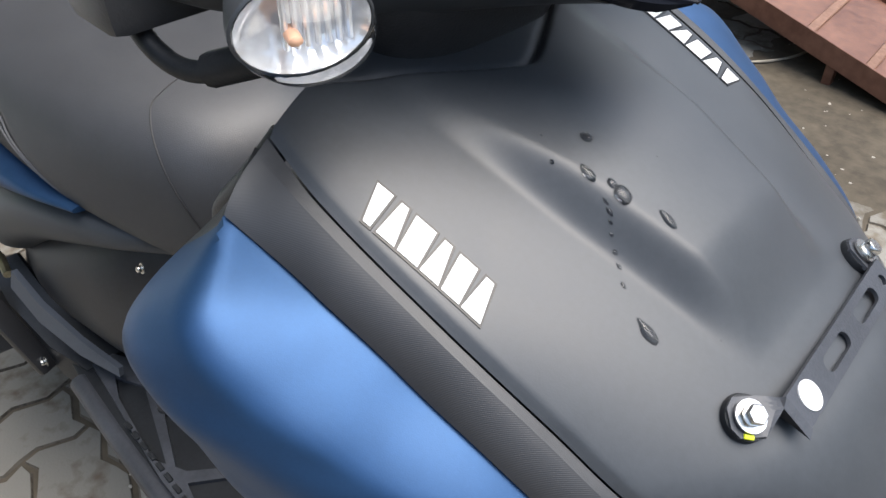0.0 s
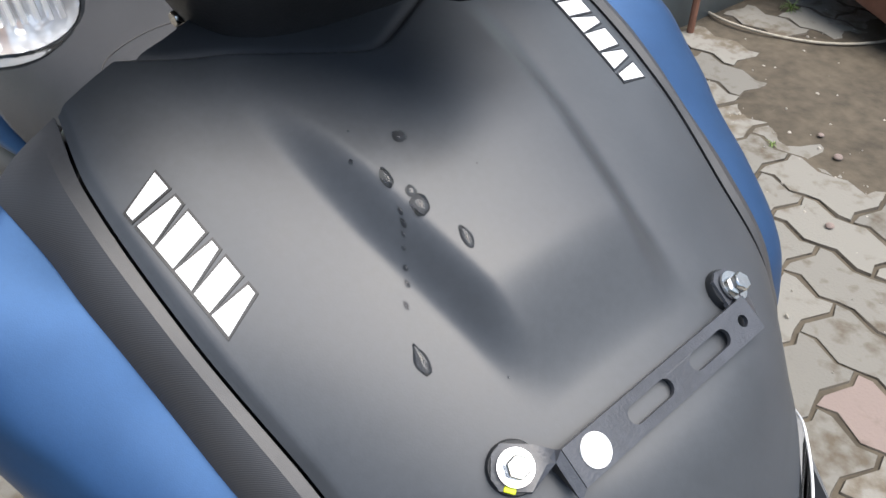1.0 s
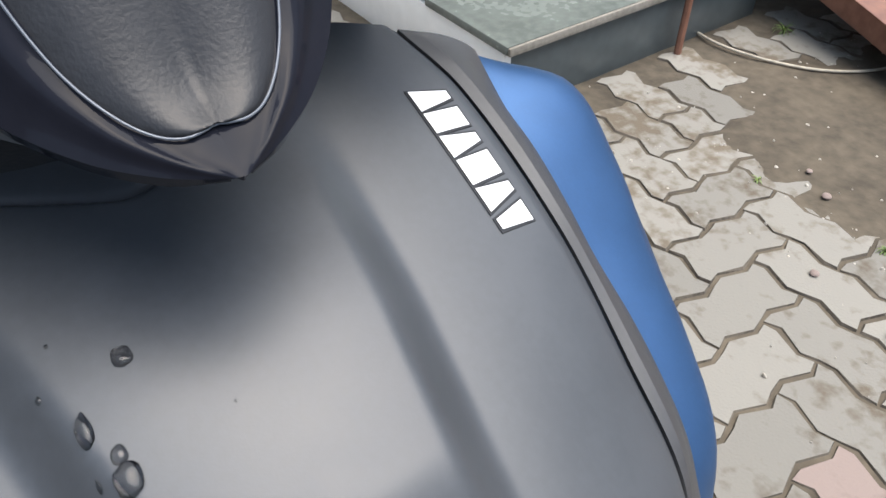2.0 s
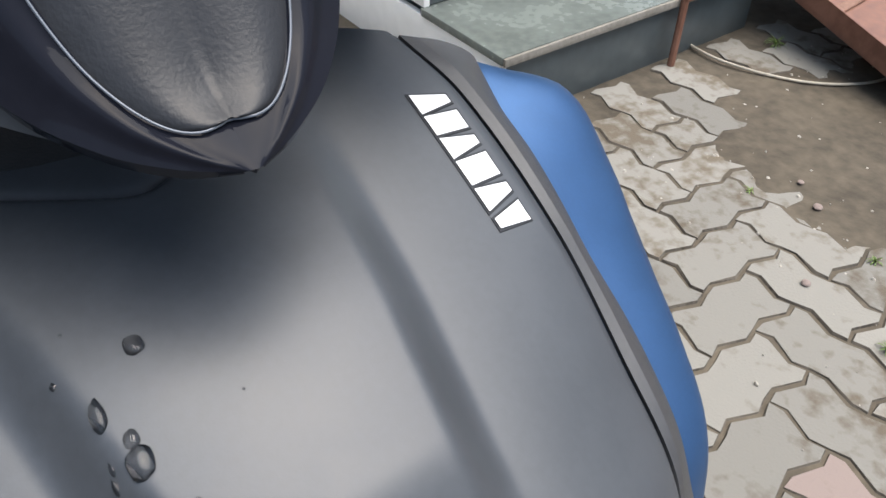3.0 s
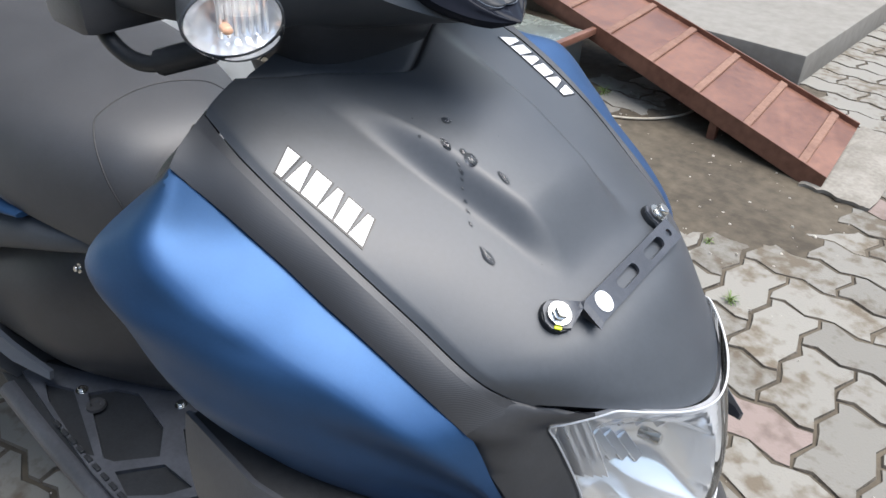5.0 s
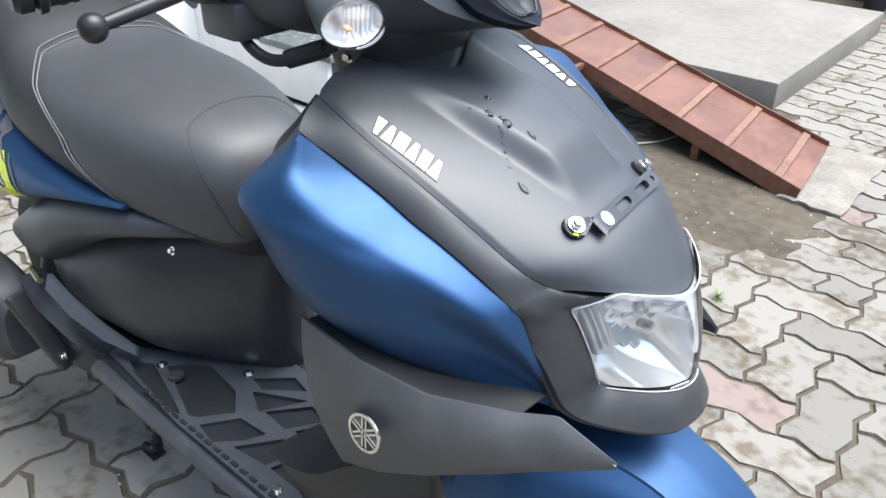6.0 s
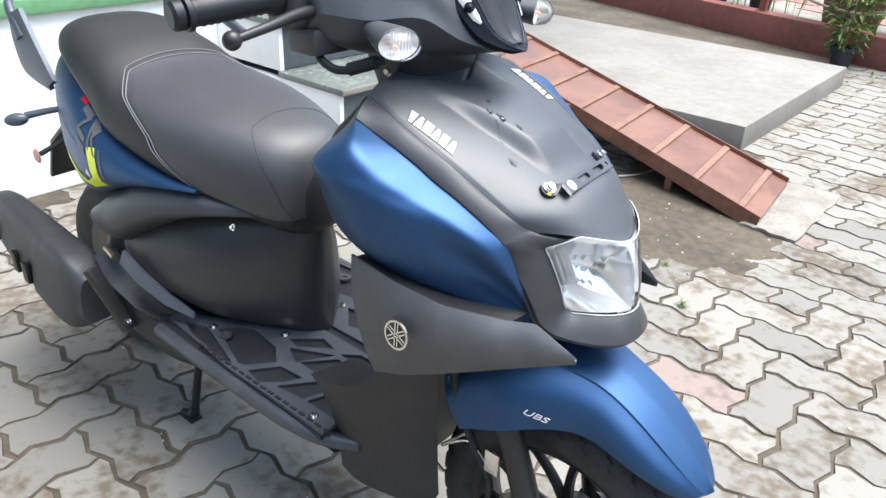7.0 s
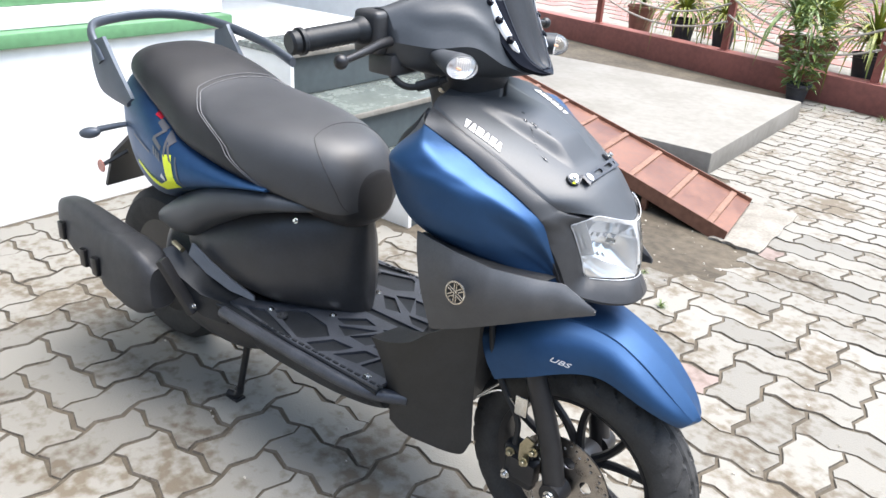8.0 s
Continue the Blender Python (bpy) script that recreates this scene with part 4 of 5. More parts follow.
def pad_seam(deg):
    """Where the seam between rider's and pillion's pad runs, by the angle round the seat."""
    a = abs(90 - deg)
    return np.interp(a, (0, 35, 62, 90, 115, 150), (-0.985, -0.975, -0.915, -0.80, -0.70, -0.60))


seat = part("seat", stations(SEATROWS, 60, 8), SEATD, scooter, "black vinyl seat with stitched panels", 60)
rows = []
for deg in np.linspace(-20, 200, 90):
    x1 = pad_seam(deg)
    rows.append([seat_at(x1 + (-0.536 - x1) * t, deg, 0.0035 * min(1, 14 * t, 14 * (1 - t) + 0.4)) for t in np.linspace(0, 1, 50)])
part("rider_pad", grid(rows), SEAT, seat, "smooth grey-black rider's pad", 60)
for off in (0.0, 0.012):
    part("piping", tube([seat_at(pad_seam(d) - off, d, 0.0015) for d in np.linspace(-25, 205, 60)], 0.0011, 6, 160), THREAD, seat, "stitched grey piping")
arc = [(d, np.interp(abs(90 - d), (0, 30, 55, 75, 92, 104), (-0.655, -0.642, -0.603, -0.575, -0.556, -0.545))) for d in np.linspace(-14, 194, 50)]
part("nose_seam", tube([seat_at(x, d, 0.0038) for d, x in arc], 0.0009, 6, 140), SEATD, seat, "stitched seam round the seat's nose")

# tail and body below the seat
TAIL = [(-0.70, 0.632, 0.646, 0.160, 0.160, 3), (-0.78, 0.620, 0.654, 0.188, 0.180, 3), (-0.88, 0.588, 0.676, 0.208, 0.190, 3), (-0.97, 0.552, 0.706, 0.217, 0.190, 3), (-1.05, 0.512, 0.744, 0.208, 0.178, 3), (-1.12, 0.505, 0.776, 0.190, 0.160, 3), (-1.20, 0.525, 0.790, 0.162, 0.138, 2.8), (-1.28, 0.580, 0.788, 0.122, 0.108, 2.6), (-1.335, 0.65, 0.765, 0.075, 0.070, 2.4)]
tail = part("tail_panel", stations(TAIL, 56, 8), BLUE, scooter, "matte blue tail panel with printed decals", 60)
TAILROWS = spline(TAIL, 120)


def tail_y(x, z):
    row = [np.interp(x, TAILROWS[::-1, 0], TAILROWS[::-1, k]) for k in range(6)]
    pz = np.clip((z - (row[1] + row[2]) / 2) / ((row[2] - row[1]) / 2), -1, 1)
    return -(row[3] + (row[4] - row[3]) * (pz + 1) / 2) * (1 - abs(pz) ** row[5]) ** (1 / row[5])


def decal(outline, mat, name, lift, side=1):
    a, b, c, d = [np.array(p) for p in outline]
    rows = []
    for s in np.linspace(0, 1, 7):
        pts = [(a * (1 - t) + b * t) * (1 - s) + (d * (1 - t) + c * t) * s for t in np.linspace(0, 1, 7)]
        rows.append([(x, side * (tail_y(x, z) - lift * 0.6), z) for x, z in pts])
    return part(name, grid(rows, thick=0.0004), mat, tail, "", 0)


for side in (1, -1):
    decal([(-0.998, 0.654), (-0.967, 0.659), (-0.938, 0.590), (-0.968, 0.592)], YELLOW, "decal", 0.0025, side)
    decal([(-0.968, 0.604), (-0.940, 0.592), (-1.000, 0.569), (-1.006, 0.583)], YELLOW, "decal", 0.0022, side)
    decal([(-1.004, 0.583), (-1.000, 0.570), (-1.135, 0.596), (-1.135, 0.604)], YELLOW, "decal", 0.0025, side)
    decal([(-0.955, 0.658), (-0.949, 0.658), (-0.915, 0.584), (-0.921, 0.584)], GREYFIN, "decal", 0.0025, side)
    decal([(-0.918, 0.588), (-0.915, 0.583), (-0.962, 0.571), (-0.962, 0.577)], GREYFIN, "decal", 0.0025, side)
    decal([(-0.996, 0.612), (-0.982, 0.602), (-0.984, 0.597), (-1.002, 0.602)], SILVER, "decal", 0.0028, side)
    decal([(-1.075, 0.732), (-1.050, 0.726), (-1.054, 0.714), (-1.078, 0.720)], REDDOT, "decal", 0.003, side)
    for pts in ([(-1.052, 0.716), (-1.018, 0.703), (-1.022, 0.694), (-1.056, 0.707)], [(-1.024, 0.700), (-1.016, 0.697), (-1.042, 0.678), (-1.050, 0.681)], [(-1.050, 0.682), (-1.010, 0.667), (-1.012, 0.658), (-1.052, 0.673)], [(-1.010, 0.700), (-1.002, 0.697), (-0.988, 0.650), (-0.996, 0.653)], [(-1.002, 0.697), (-0.975, 0.683), (-0.985, 0.672), (-1.004, 0.686)], [(-0.995, 0.676), (-0.986, 0.673), (-0.958, 0.642), (-0.970, 0.646)]):
        decal(pts, GREYPRINT, "decal", 0.003, side)
    for k in range(3):
        decal([(-1.020 - 0.013 * k, 0.655 + 0.004 * k), (-1.011 - 0.013 * k, 0.652 + 0.004 * k), (-1.005 - 0.013 * k, 0.634 + 0.004 * k), (-1.014 - 0.013 * k, 0.637 + 0.004 * k)], GREYFIN, "decal", 0.003, side)
    decal([(-1.16, 0.660), (-1.06, 0.645), (-1.06, 0.641), (-1.16, 0.656)], GREYFIN, "decal", 0.004, side)

part("side_cover", stations([(-0.600, 0.596, 0.628, 0.105, 0.095, 3), (-0.66, 0.588, 0.636, 0.148, 0.135, 3), (-0.72, 0.572, 0.642, 0.175, 0.163, 3), (-0.79, 0.545, 0.642, 0.197, 0.185, 3), (-0.86, 0.502, 0.630, 0.209, 0.200, 3), (-0.92, 0.458, 0.602, 0.214, 0.206, 3), (-0.98, 0.448, 0.570, 0.210, 0.203, 3), (-1.04, 0.462, 0.525, 0.198, 0.195, 3)], 56, 8), BLACK, scooter, "dark grey side cover below the seat", 60)
body = part("underseat_body", stations([(-0.552, 0.335, 0.585, 0.022, 0.018, 2.4), (-0.568, 0.335, 0.59, 0.052, 0.042, 2.4), (-0.60, 0.335, 0.595, 0.084, 0.066, 2.5), (-0.65, 0.335, 0.60, 0.126, 0.096, 2.6), (-0.72, 0.335, 0.60, 0.170, 0.140, 2.6), (-0.80, 0.345, 0.585, 0.192, 0.165, 2.5), (-0.88, 0.365, 0.55, 0.200, 0.180, 2.5), (-0.95, 0.40, 0.52, 0.185, 0.170, 2.5), (-0.99, 0.43, 0.51, 0.15, 0.15, 2.5)], 56, 8), INNER, scooter, "black underseat body", 60)
for side in (1, -1):
    hexbolt((-0.637, -0.131 * side, 0.585), (0, -side, 0.3), 0.004, 0.005, STEEL, body, 1.5, "screw", "steel screw")
    fin = grid([[(-0.888, -0.214 * side, 0.478), (-0.893, -0.222 * side, 0.452)], [(-0.840, -0.208 * side, 0.450), (-0.842, -0.216 * side, 0.422)], [(-0.785, -0.192 * side, 0.416), (-0.785, -0.198 * side, 0.392)], [(-0.736, -0.172 * side, 0.386), (-0.730, -0.176 * side, 0.378)]], thick=0.008)
    part("fin", fin, GREYFIN, scooter, "grey trim blade beside the footboard")

# footboard with framed rubber pads
floor_base = part("footboard", stations([(-0.905, 0.300, 0.3495, 0.165, 0.200, 12), (-0.80, 0.290, 0.3495, 0.182, 0.212, 12), (-0.60, 0.285, 0.3495, 0.186, 0.212, 12), (-0.34, 0.285, 0.3495, 0.176, 0.212, 12)], 72, 6), RUBBER, scooter, "black footboard with framed rubber pads", 30)
part("underbody", levels([(0.17, -0.93, -0.42, 0.09), (0.21, -0.96, -0.38, 0.13), (0.26, -0.97, -0.35, 0.15), (0.30, -0.97, -0.33, 0.16)]), INNER, scooter, "black belly panel")
for side in (1, -1):
    rim = [(-0.80, -0.188), (-0.58, -0.206), (-0.335, -0.206), (-0.335, -0.010), (-0.56, -0.010), (-0.66, -0.080), (-0.74, -0.130), (-0.80, -0.160)]
    pads = [[(-0.698, -0.146), (-0.680, -0.117), (-0.648, -0.100), (-0.572, -0.110), (-0.534, -0.138), (-0.567, -0.180), (-0.581, -0.186)], [(-0.759, -0.176), (-0.718, -0.156), (-0.592, -0.192), (-0.607, -0.200), (-0.721, -0.188)], [(-0.552, -0.187), (-0.519, -0.140), (-0.466, -0.136), (-0.480, -0.165), (-0.510, -0.195)], [(-0.481, -0.181), (-0.440, -0.126), (-0.404, -0.124), (-0.421, -0.173)], [(-0.575, -0.075), (-0.528, -0.031), (-0.491, -0.040), (-0.545, -0.082)], [(-0.552, -0.094), (-0.540, -0.087), (-0.473, -0.052), (-0.510, -0.115)], [(-0.504, -0.109), (-0.460, -0.056), (-0.422, -0.064), (-0.454, -0.113)], [(-0.440, -0.106), (-0.418, -0.072), (-0.350, -0.075), (-0.350, -0.108)], [(-0.412, -0.172), (-0.395, -0.122), (-0.345, -0.120), (-0.345, -0.172)], [(-0.470, -0.044), (-0.440, -0.020), (-0.350, -0.020), (-0.350, -0.052)]]
    fl = lambda o: [(x, y * side) for x, y in o]
    part("pad_frame", flat([fl(rim)] + [fl(p) for p in pads], 0.006, Matrix.Translation((0, 0, 0.352))), FRAME, floor_base, "raised frame round the rubber pads", 30)
    for p in ((-0.708, -0.149), (-0.590, -0.073), (-0.375, -0.190)):
        hexbolt((p[0], p[1] * side, 0.3555), (0, 0, 1), 0.0055, 0.004, STEEL, floor_base, 1.5, "screw", "steel screw")
    part("edge_rail", tube([(-0.298, -0.160 * side, 0.324), (-0.352, -0.194 * side, 0.328), (-0.43, -0.210 * side, 0.332), (-0.53, -0.212 * side, 0.334), (-0.66, -0.212 * side, 0.335), (-0.80, -0.209 * side, 0.337)], 0.0135, 14, 48), FRAME, floor_base, "rounded rail along the footboard's edge")
    part("plug", lathe([(0, 0.001), (0.005, 0.001), (0.0065, 0.004), (0.012, 0.004), (0.013, 0.0)], 24, Matrix.Translation((-0.668, -0.150 * side, 0.3545))), INNER, floor_base)
    for k in range(18):
        part("stud", box(-0.010, 0.004, -0.003, 0.003, 0, 0.0035, 0.001, 1, Matrix.Translation((-0.33 - 0.02 * k, -0.199 * side, 0.354))), RUBBER, floor_base)
    part("rear_footrest", grid([[(-0.80, -0.14 * side, 0.352), (-0.80, -0.196 * side, 0.350), (-0.80, -0.200 * side, 0.300)], [(-0.86, -0.165 * side, 0.368), (-0.87, -0.215 * side, 0.356), (-0.87, -0.215 * side, 0.300)], [(-0.93, -0.185 * side, 0.405), (-0.95, -0.228 * side, 0.392), (-0.95, -0.225 * side, 0.330)], [(-0.97, -0.19 * side, 0.445), (-0.99, -0.225 * side, 0.435), (-0.99, -0.222 * side, 0.38)]], thick=0.01), RUBBER, scooter, "black rear footrest")

# handlebar head, visor, grips, levers, indicators
HEAD = [(0.0, -0.180, 0.948, -0.270, 1.118, -0.41, 1.030, -0.290, 0.928), (0.05, -0.212, 0.962, -0.275, 1.108, -0.41, 1.03, -0.290, 0.928), (0.10, -0.240, 0.992, -0.300, 1.088, -0.40, 1.02, -0.300, 0.936), (0.15, -0.280, 0.990, -0.330, 1.060, -0.40, 1.01, -0.32, 0.950), (0.185, -0.330, 0.995, -0.355, 1.040, -0.40, 1.01, -0.36, 0.968)]
rows = []
for y, fx, fz, tx, tz, bx, bz, dx, dz in spline([(-h[0], *h[1:]) for h in HEAD[::-1]] + HEAD[1:], 61):
    row = spline([(fx, y, fz), (fx * 0.55 + tx * 0.45, y, fz * 0.5 + tz * 0.5 + 0.004), (tx, y, tz), (bx + 0.02, y, bz + 0.03), (bx, y, bz), (bx + 0.03, y, dz + 0.03), (dx, y, dz), (fx, y, fz)], 61)[:-1]
    fold = 2.5 + 60 * max(0.0, abs(y) - 0.04)
    for k in range(18):
        row[k] = row[k] + np.array((0.7, 0, 0.7)) * 0.006 * max(0.0, 1 - abs(k - fold) / 3.2) * float(sm(0.04, 0.075, abs(y)) * (1 - sm(0.14, 0.17, abs(y))))
    rows.append(row)
head = part("handlebar_cowl", grid(rows, True, True), BLACK, scooter, "matte black handlebar cowl", 40)
VC = [(-0.157, 0, 0.952), (-0.163, 0, 0.9548), (-0.172, 0, 0.9585), (-0.183, 0, 0.965), (-0.193, 0, 0.980), (-0.207, 0, 1.008), (-0.226, 0, 1.052), (-0.252, 0, 1.112)]
VE = [(-0.159, -0.003, 0.951), (-0.168, -0.017, 0.952), (-0.180, -0.032, 0.956), (-0.198, -0.047, 0.965), (-0.218, -0.058, 0.985), (-0.247, -0.069, 1.020), (-0.272, -0.079, 1.055), (-0.292, -0.093, 1.098)]
VCS, VES = spline(VC, 81), spline(VE, 81)
VISOR_Y = np.array((0, 0.009, 0))


def visor_at(u, t, lift=0.0):
    """A place on the visor's right half: u from its chin up, t from the middle out."""
    k = u * 80
    c, e = [np.array([np.interp(k, np.arange(81), S[:, j]) for j in range(3)]) for S in (VCS, VES)]
    w = np.linalg.norm(e - c)
    return c + (e - c) * t + np.array((0.76, 0, 0.64)) * (0.15 * w * math.sin(math.pi * t * 0.85) + 0.0022 * math.exp(-((t - 0.74) / 0.09) ** 2) * min(1, u * 8) + lift)


def both_sides(bm):
    bm = mirror(bm)
    bmesh.ops.translate(bm, vec=VISOR_Y, verts=bm.verts)
    return bm


vis = [[visor_at(u, t) for t in np.linspace(0, 1, 30)] + [visor_at(u, 1) + np.array((-0.003, 0.001, -0.005)) * min(1, u * 12 + 0.2), visor_at(u, 1) + np.array((-0.020, 0.006, -0.006)) * min(1, u * 12 + 0.2)] for u in np.linspace(0, 1, 60)]
visor = part("visor", both_sides(grid(vis, thick=0.002)), GLOSS, head, "wet gloss black front visor", 50)
edge_u = [(u, t) for u, t in spline([(0.088, 0.0), (0.089, 0.20), (0.098, 0.42), (0.125, 0.56), (0.18, 0.62), (0.30, 0.62), (0.45, 0.60), (0.70, 0.57), (1.0, 0.52)], 50)]
pan = [[visor_at(u, t * f, 0.0026 - 0.0030 * f ** 5) for f in np.linspace(0, 1, 12)] for u, t in edge_u]
part("visor_panel", both_sides(facing(grid(pan), (0.76, 0, 0.64))), VISORPAD, visor, "dark grained visor panel", 50)
line = [visor_at(u, t, 0.0012) for u, t in edge_u]
part("visor_line", tube([p * np.array((1, -1, 1)) + VISOR_Y for p in line[::-1]] + [p + VISOR_Y for p in line[1:]], 0.0004, 8, 200), GREYFIN, visor, "bright edge line")
for side in (1, -1):
    bz = [[visor_at(u, t0 + (t1 - t0) * f, 0.0018 + 0.002 * math.sin(math.pi * f)) * np.array((1, side, 1)) + VISOR_Y for f in np.linspace(0, 1, 7)] for u, t0, t1 in ((0.33, 0.80, 0.84), (0.37, 0.77, 0.90), (0.50, 0.76, 0.92), (0.65, 0.76, 0.92), (0.82, 0.76, 0.92), (0.88, 0.80, 0.88))]
    drl = part("position_lamp", facing(grid(bz, thick=0.001), (1, 0, 0.5)), LAMP, head, "silvered position lamp strip in the visor", 40)
    for u in (0.44, 0.60, 0.74):
        p = Vector(visor_at(u, 0.84, 0.0045) * np.array((1, side, 1)) + VISOR_Y)
        part("led", lathe([(0.0068, -0.004), (0.0068, 0.0), (0.0055, 0.0018), (0.0035, 0.0006), (0.0030, 0.0020), (0, 0.0028)], 18, Matrix.Translation(p) @ pose(0, 0, 0, 0, 50, -24 * side)), GLOSS, drl, "round black lamp cell")
part("steering_neck", levels([(0.80, -0.37, -0.285, 0.05), (0.86, -0.37, -0.280, 0.06), (0.90, -0.375, -0.272, 0.072), (0.945, -0.385, -0.255, 0.095)]), INNER, scooter, "black steering neck")
hexbolt((-0.322, -0.074, 0.908), (0.2, -1, 0), 0.0045, 0.005, STEEL, scooter, 1.4, "neck_screw", "steel screw")
side = -1
for hand in (lambda bm: bm, other):
    gm = axes((-0.404, 0.337 * side, 0.998), (0.025, -0.13 * side, 0.012), (0, 0, 1))
    prof = [(0.0, -0.002), (0.014, -0.002), (0.0175, 0.002), (0.0175, 0.012), (0.0135, 0.0135), (0.0205, 0.015), (0.0205, 0.021), (0.0165, 0.024)]
    prof += [(0.0165 + 0.0012 * (k % 2), 0.030 + 0.0045 * k) for k in range(20)] + [(0.0215, 0.122), (0.0215, 0.130), (0.017, 0.132), (0.017, 0.160)]
    part("handle_grip", hand(lathe(prof, 28, gm @ pose(0, 0, 0, 0, 90, 0))), RUBBER, scooter, "ribbed black rubber handle grip")
    part("switch_box", hand(merge(box(-0.405, -0.350, min(0.152 * side, 0.208 * side), max(0.152 * side, 0.208 * side), 0.972, 1.040, 0.012, 3), box(-0.388, -0.335, min(0.120 * side, 0.190 * side), max(0.120 * side, 0.190 * side), 0.940, 0.975, 0.008, 2))), INNER, scooter, "black switch housing")
    lever = part("brake_lever", hand(tube([(-0.352, 0.150 * side, 0.992), (-0.338, 0.205 * side, 0.996), (-0.322, 0.265 * side, 0.991), (-0.315, 0.314 * side, 0.985)], (0.0085, 0.0052), 12, 24)), ALLOY, scooter, "black brake lever with a ball end")
    ball = bmesh.new(); bmesh.ops.create_uvsphere(ball, u_segments=18, v_segments=12, radius=0.0108, matrix=Matrix.Translation((-0.315, 0.321 * side, 0.984)))
    part("lever_ball", hand(ball), ALLOY, lever)
    cable = part("cable", hand(tube([(-0.365, 0.165 * side, 0.965), (-0.350, 0.172 * side, 0.940), (-0.322, 0.168 * side, 0.926), (-0.290, 0.155 * side, 0.932), (-0.262, 0.140 * side, 0.945)], 0.0055, 10, 30)), RUBBER, scooter, "black control cable")
    part("sleeve", hand(tube([(-0.305, 0.161 * side, 0.928), (-0.272, 0.145 * side, 0.941)], 0.0085, 10, 6)), RUBBER, cable)
    im = axes((-0.222, 0.160 * side, 0.973), (-0.34 * side, 1, 0), (0.10, 0, 1)) @ Matrix.Diagonal((0.92, 0.64, 0.95, 1))
    ind = part("indicator", hand(lathe([(0.012, -0.085), (0.020, -0.050), (0.0285, -0.014), (0.0305, 0.0), (0.029, 0.001)], 32, im)), BLACK, scooter, "front indicator with a clear lens")
    il = part("lens", hand(facing(lathe([(0.0295, 0.001), (0.0285, 0.008), (0.024, 0.017), (0.015, 0.024), (0.0, 0.027)], 32, im), im.to_3x3() @ Vector((0, 0, 1)))), GLASS, ind)
    il.visible_shadow = False
    part("reflector", hand(lathe([(0.0285, 0.001), (0.024, -0.006), (0.016, -0.010), (0.0, -0.011)], 32, im)), LAMP, ind, "bright reflector")
    for k in range(7):
        part("flute", hand(box(-0.0012, 0.0012, -0.018, 0.018, -0.001, 0.003, 0.0008, 1, im @ Matrix.Translation((0.020 - 0.0045 * k, 0.003, -0.004)))), LAMP, ind)
    part("bulb", hand(lathe([(0.004, -0.009), (0.005, 0.0), (0.0045, 0.008), (0, 0.011)], 14, im @ Matrix.Translation((-0.005, -0.004, 0)) @ Matrix.Scale(0.7, 4))), AMBER, ind, "amber bulb")

# grab rail, tail lamp parts, flap
part("grab_rail", tube([(-1.235, -0.178, 0.815), (-1.258, -0.177, 0.848), (-1.290, -0.168, 0.872), (-1.325, -0.140, 0.885), (-1.350, -0.075, 0.890), (-1.355, 0, 0.893), (-1.350, 0.075, 0.890), (-1.325, 0.150, 0.878), (-1.23, 0.182, 0.862), (-1.10, 0.186, 0.842), (-0.98, 0.172, 0.815)], 0.0085, 14, 90, flat=1.6), GREYFIN, scooter, "dark grey grab rail round the tail")
for side in (1, -1):
    part("rail_foot", grid([[(x0, -0.176 * side, z0), (x0 * 0.5 + x1 * 0.5, -0.182 * side, z0 * 0.5 + z1 * 0.5), (x1, -0.176 * side, z1)] for x0, z0, x1, z1 in spline([(-1.155, 0.724, -1.135, 0.748), (-1.224, 0.733, -1.164, 0.784), (-1.267, 0.749, -1.187, 0.814), (-1.286, 0.801, -1.209, 0.845), (-1.281, 0.851, -1.228, 0.873)], 16)], thick=0.010), GREYFIN, scooter, "flat grey grab rail fin")
    part("rear_indicator", tube([(-1.23, -0.10 * side, 0.660), (-1.27, -0.145 * side, 0.650), (-1.300, -0.178 * side, 0.640)], (0.007, 0.010), 14, 20, flat=0.8), GREYFIN, scooter, "rear indicator on a stalk")
    pod = bmesh.new(); bmesh.ops.create_uvsphere(pod, u_segments=20, v_segments=14, radius=1, matrix=axes((-1.305, -0.197 * side, 0.634), (-0.7, -0.7 * side, -0.15), (0, 0, 1)) @ Matrix.Diagonal((0.026, 0.014, 0.014, 1)))
    part("indicator_pod", pod, GREYFIN, scooter)
flap = part("rear_flap", grid([[(-1.30, -0.09, 0.62), (-1.33, 0.09, 0.62)], [(-1.40, -0.10, 0.54), (-1.42, 0.10, 0.54)], [(-1.47, -0.09, 0.43), (-1.48, 0.09, 0.43)]], thick=0.008), INNER, scooter, "black rear mudguard flap")
part("side_reflector", lathe([(0, 0.004), (0.015, 0.003), (0.017, 0)], 24, axes((-1.362, -0.150, 0.524), (1, 0, 0.2), (0, 0.0, 1))), REFLEX, flap, "pale red side reflector")
part("reflector_stay", tube([(-1.33, -0.09, 0.56), (-1.358, -0.145, 0.528)], 0.006, 8, 6), INNER, flap)

# rear wheel, muffler, stand
def shifted(dy, bm):
    bmesh.ops.translate(bm, vec=(0, dy, 0), verts=bm.verts)
    return bm


RH = (-1.28, 0.0, 0.226)
rt = [(RH[0] + 0, r, y) for r, y in ((0.135, -0.045), (0.170, -0.056), (0.200, -0.052), (0.220, -0.030), (0.226, 0), (0.220, 0.030), (0.200, 0.052), (0.170, 0.056), (0.135, 0.045))]
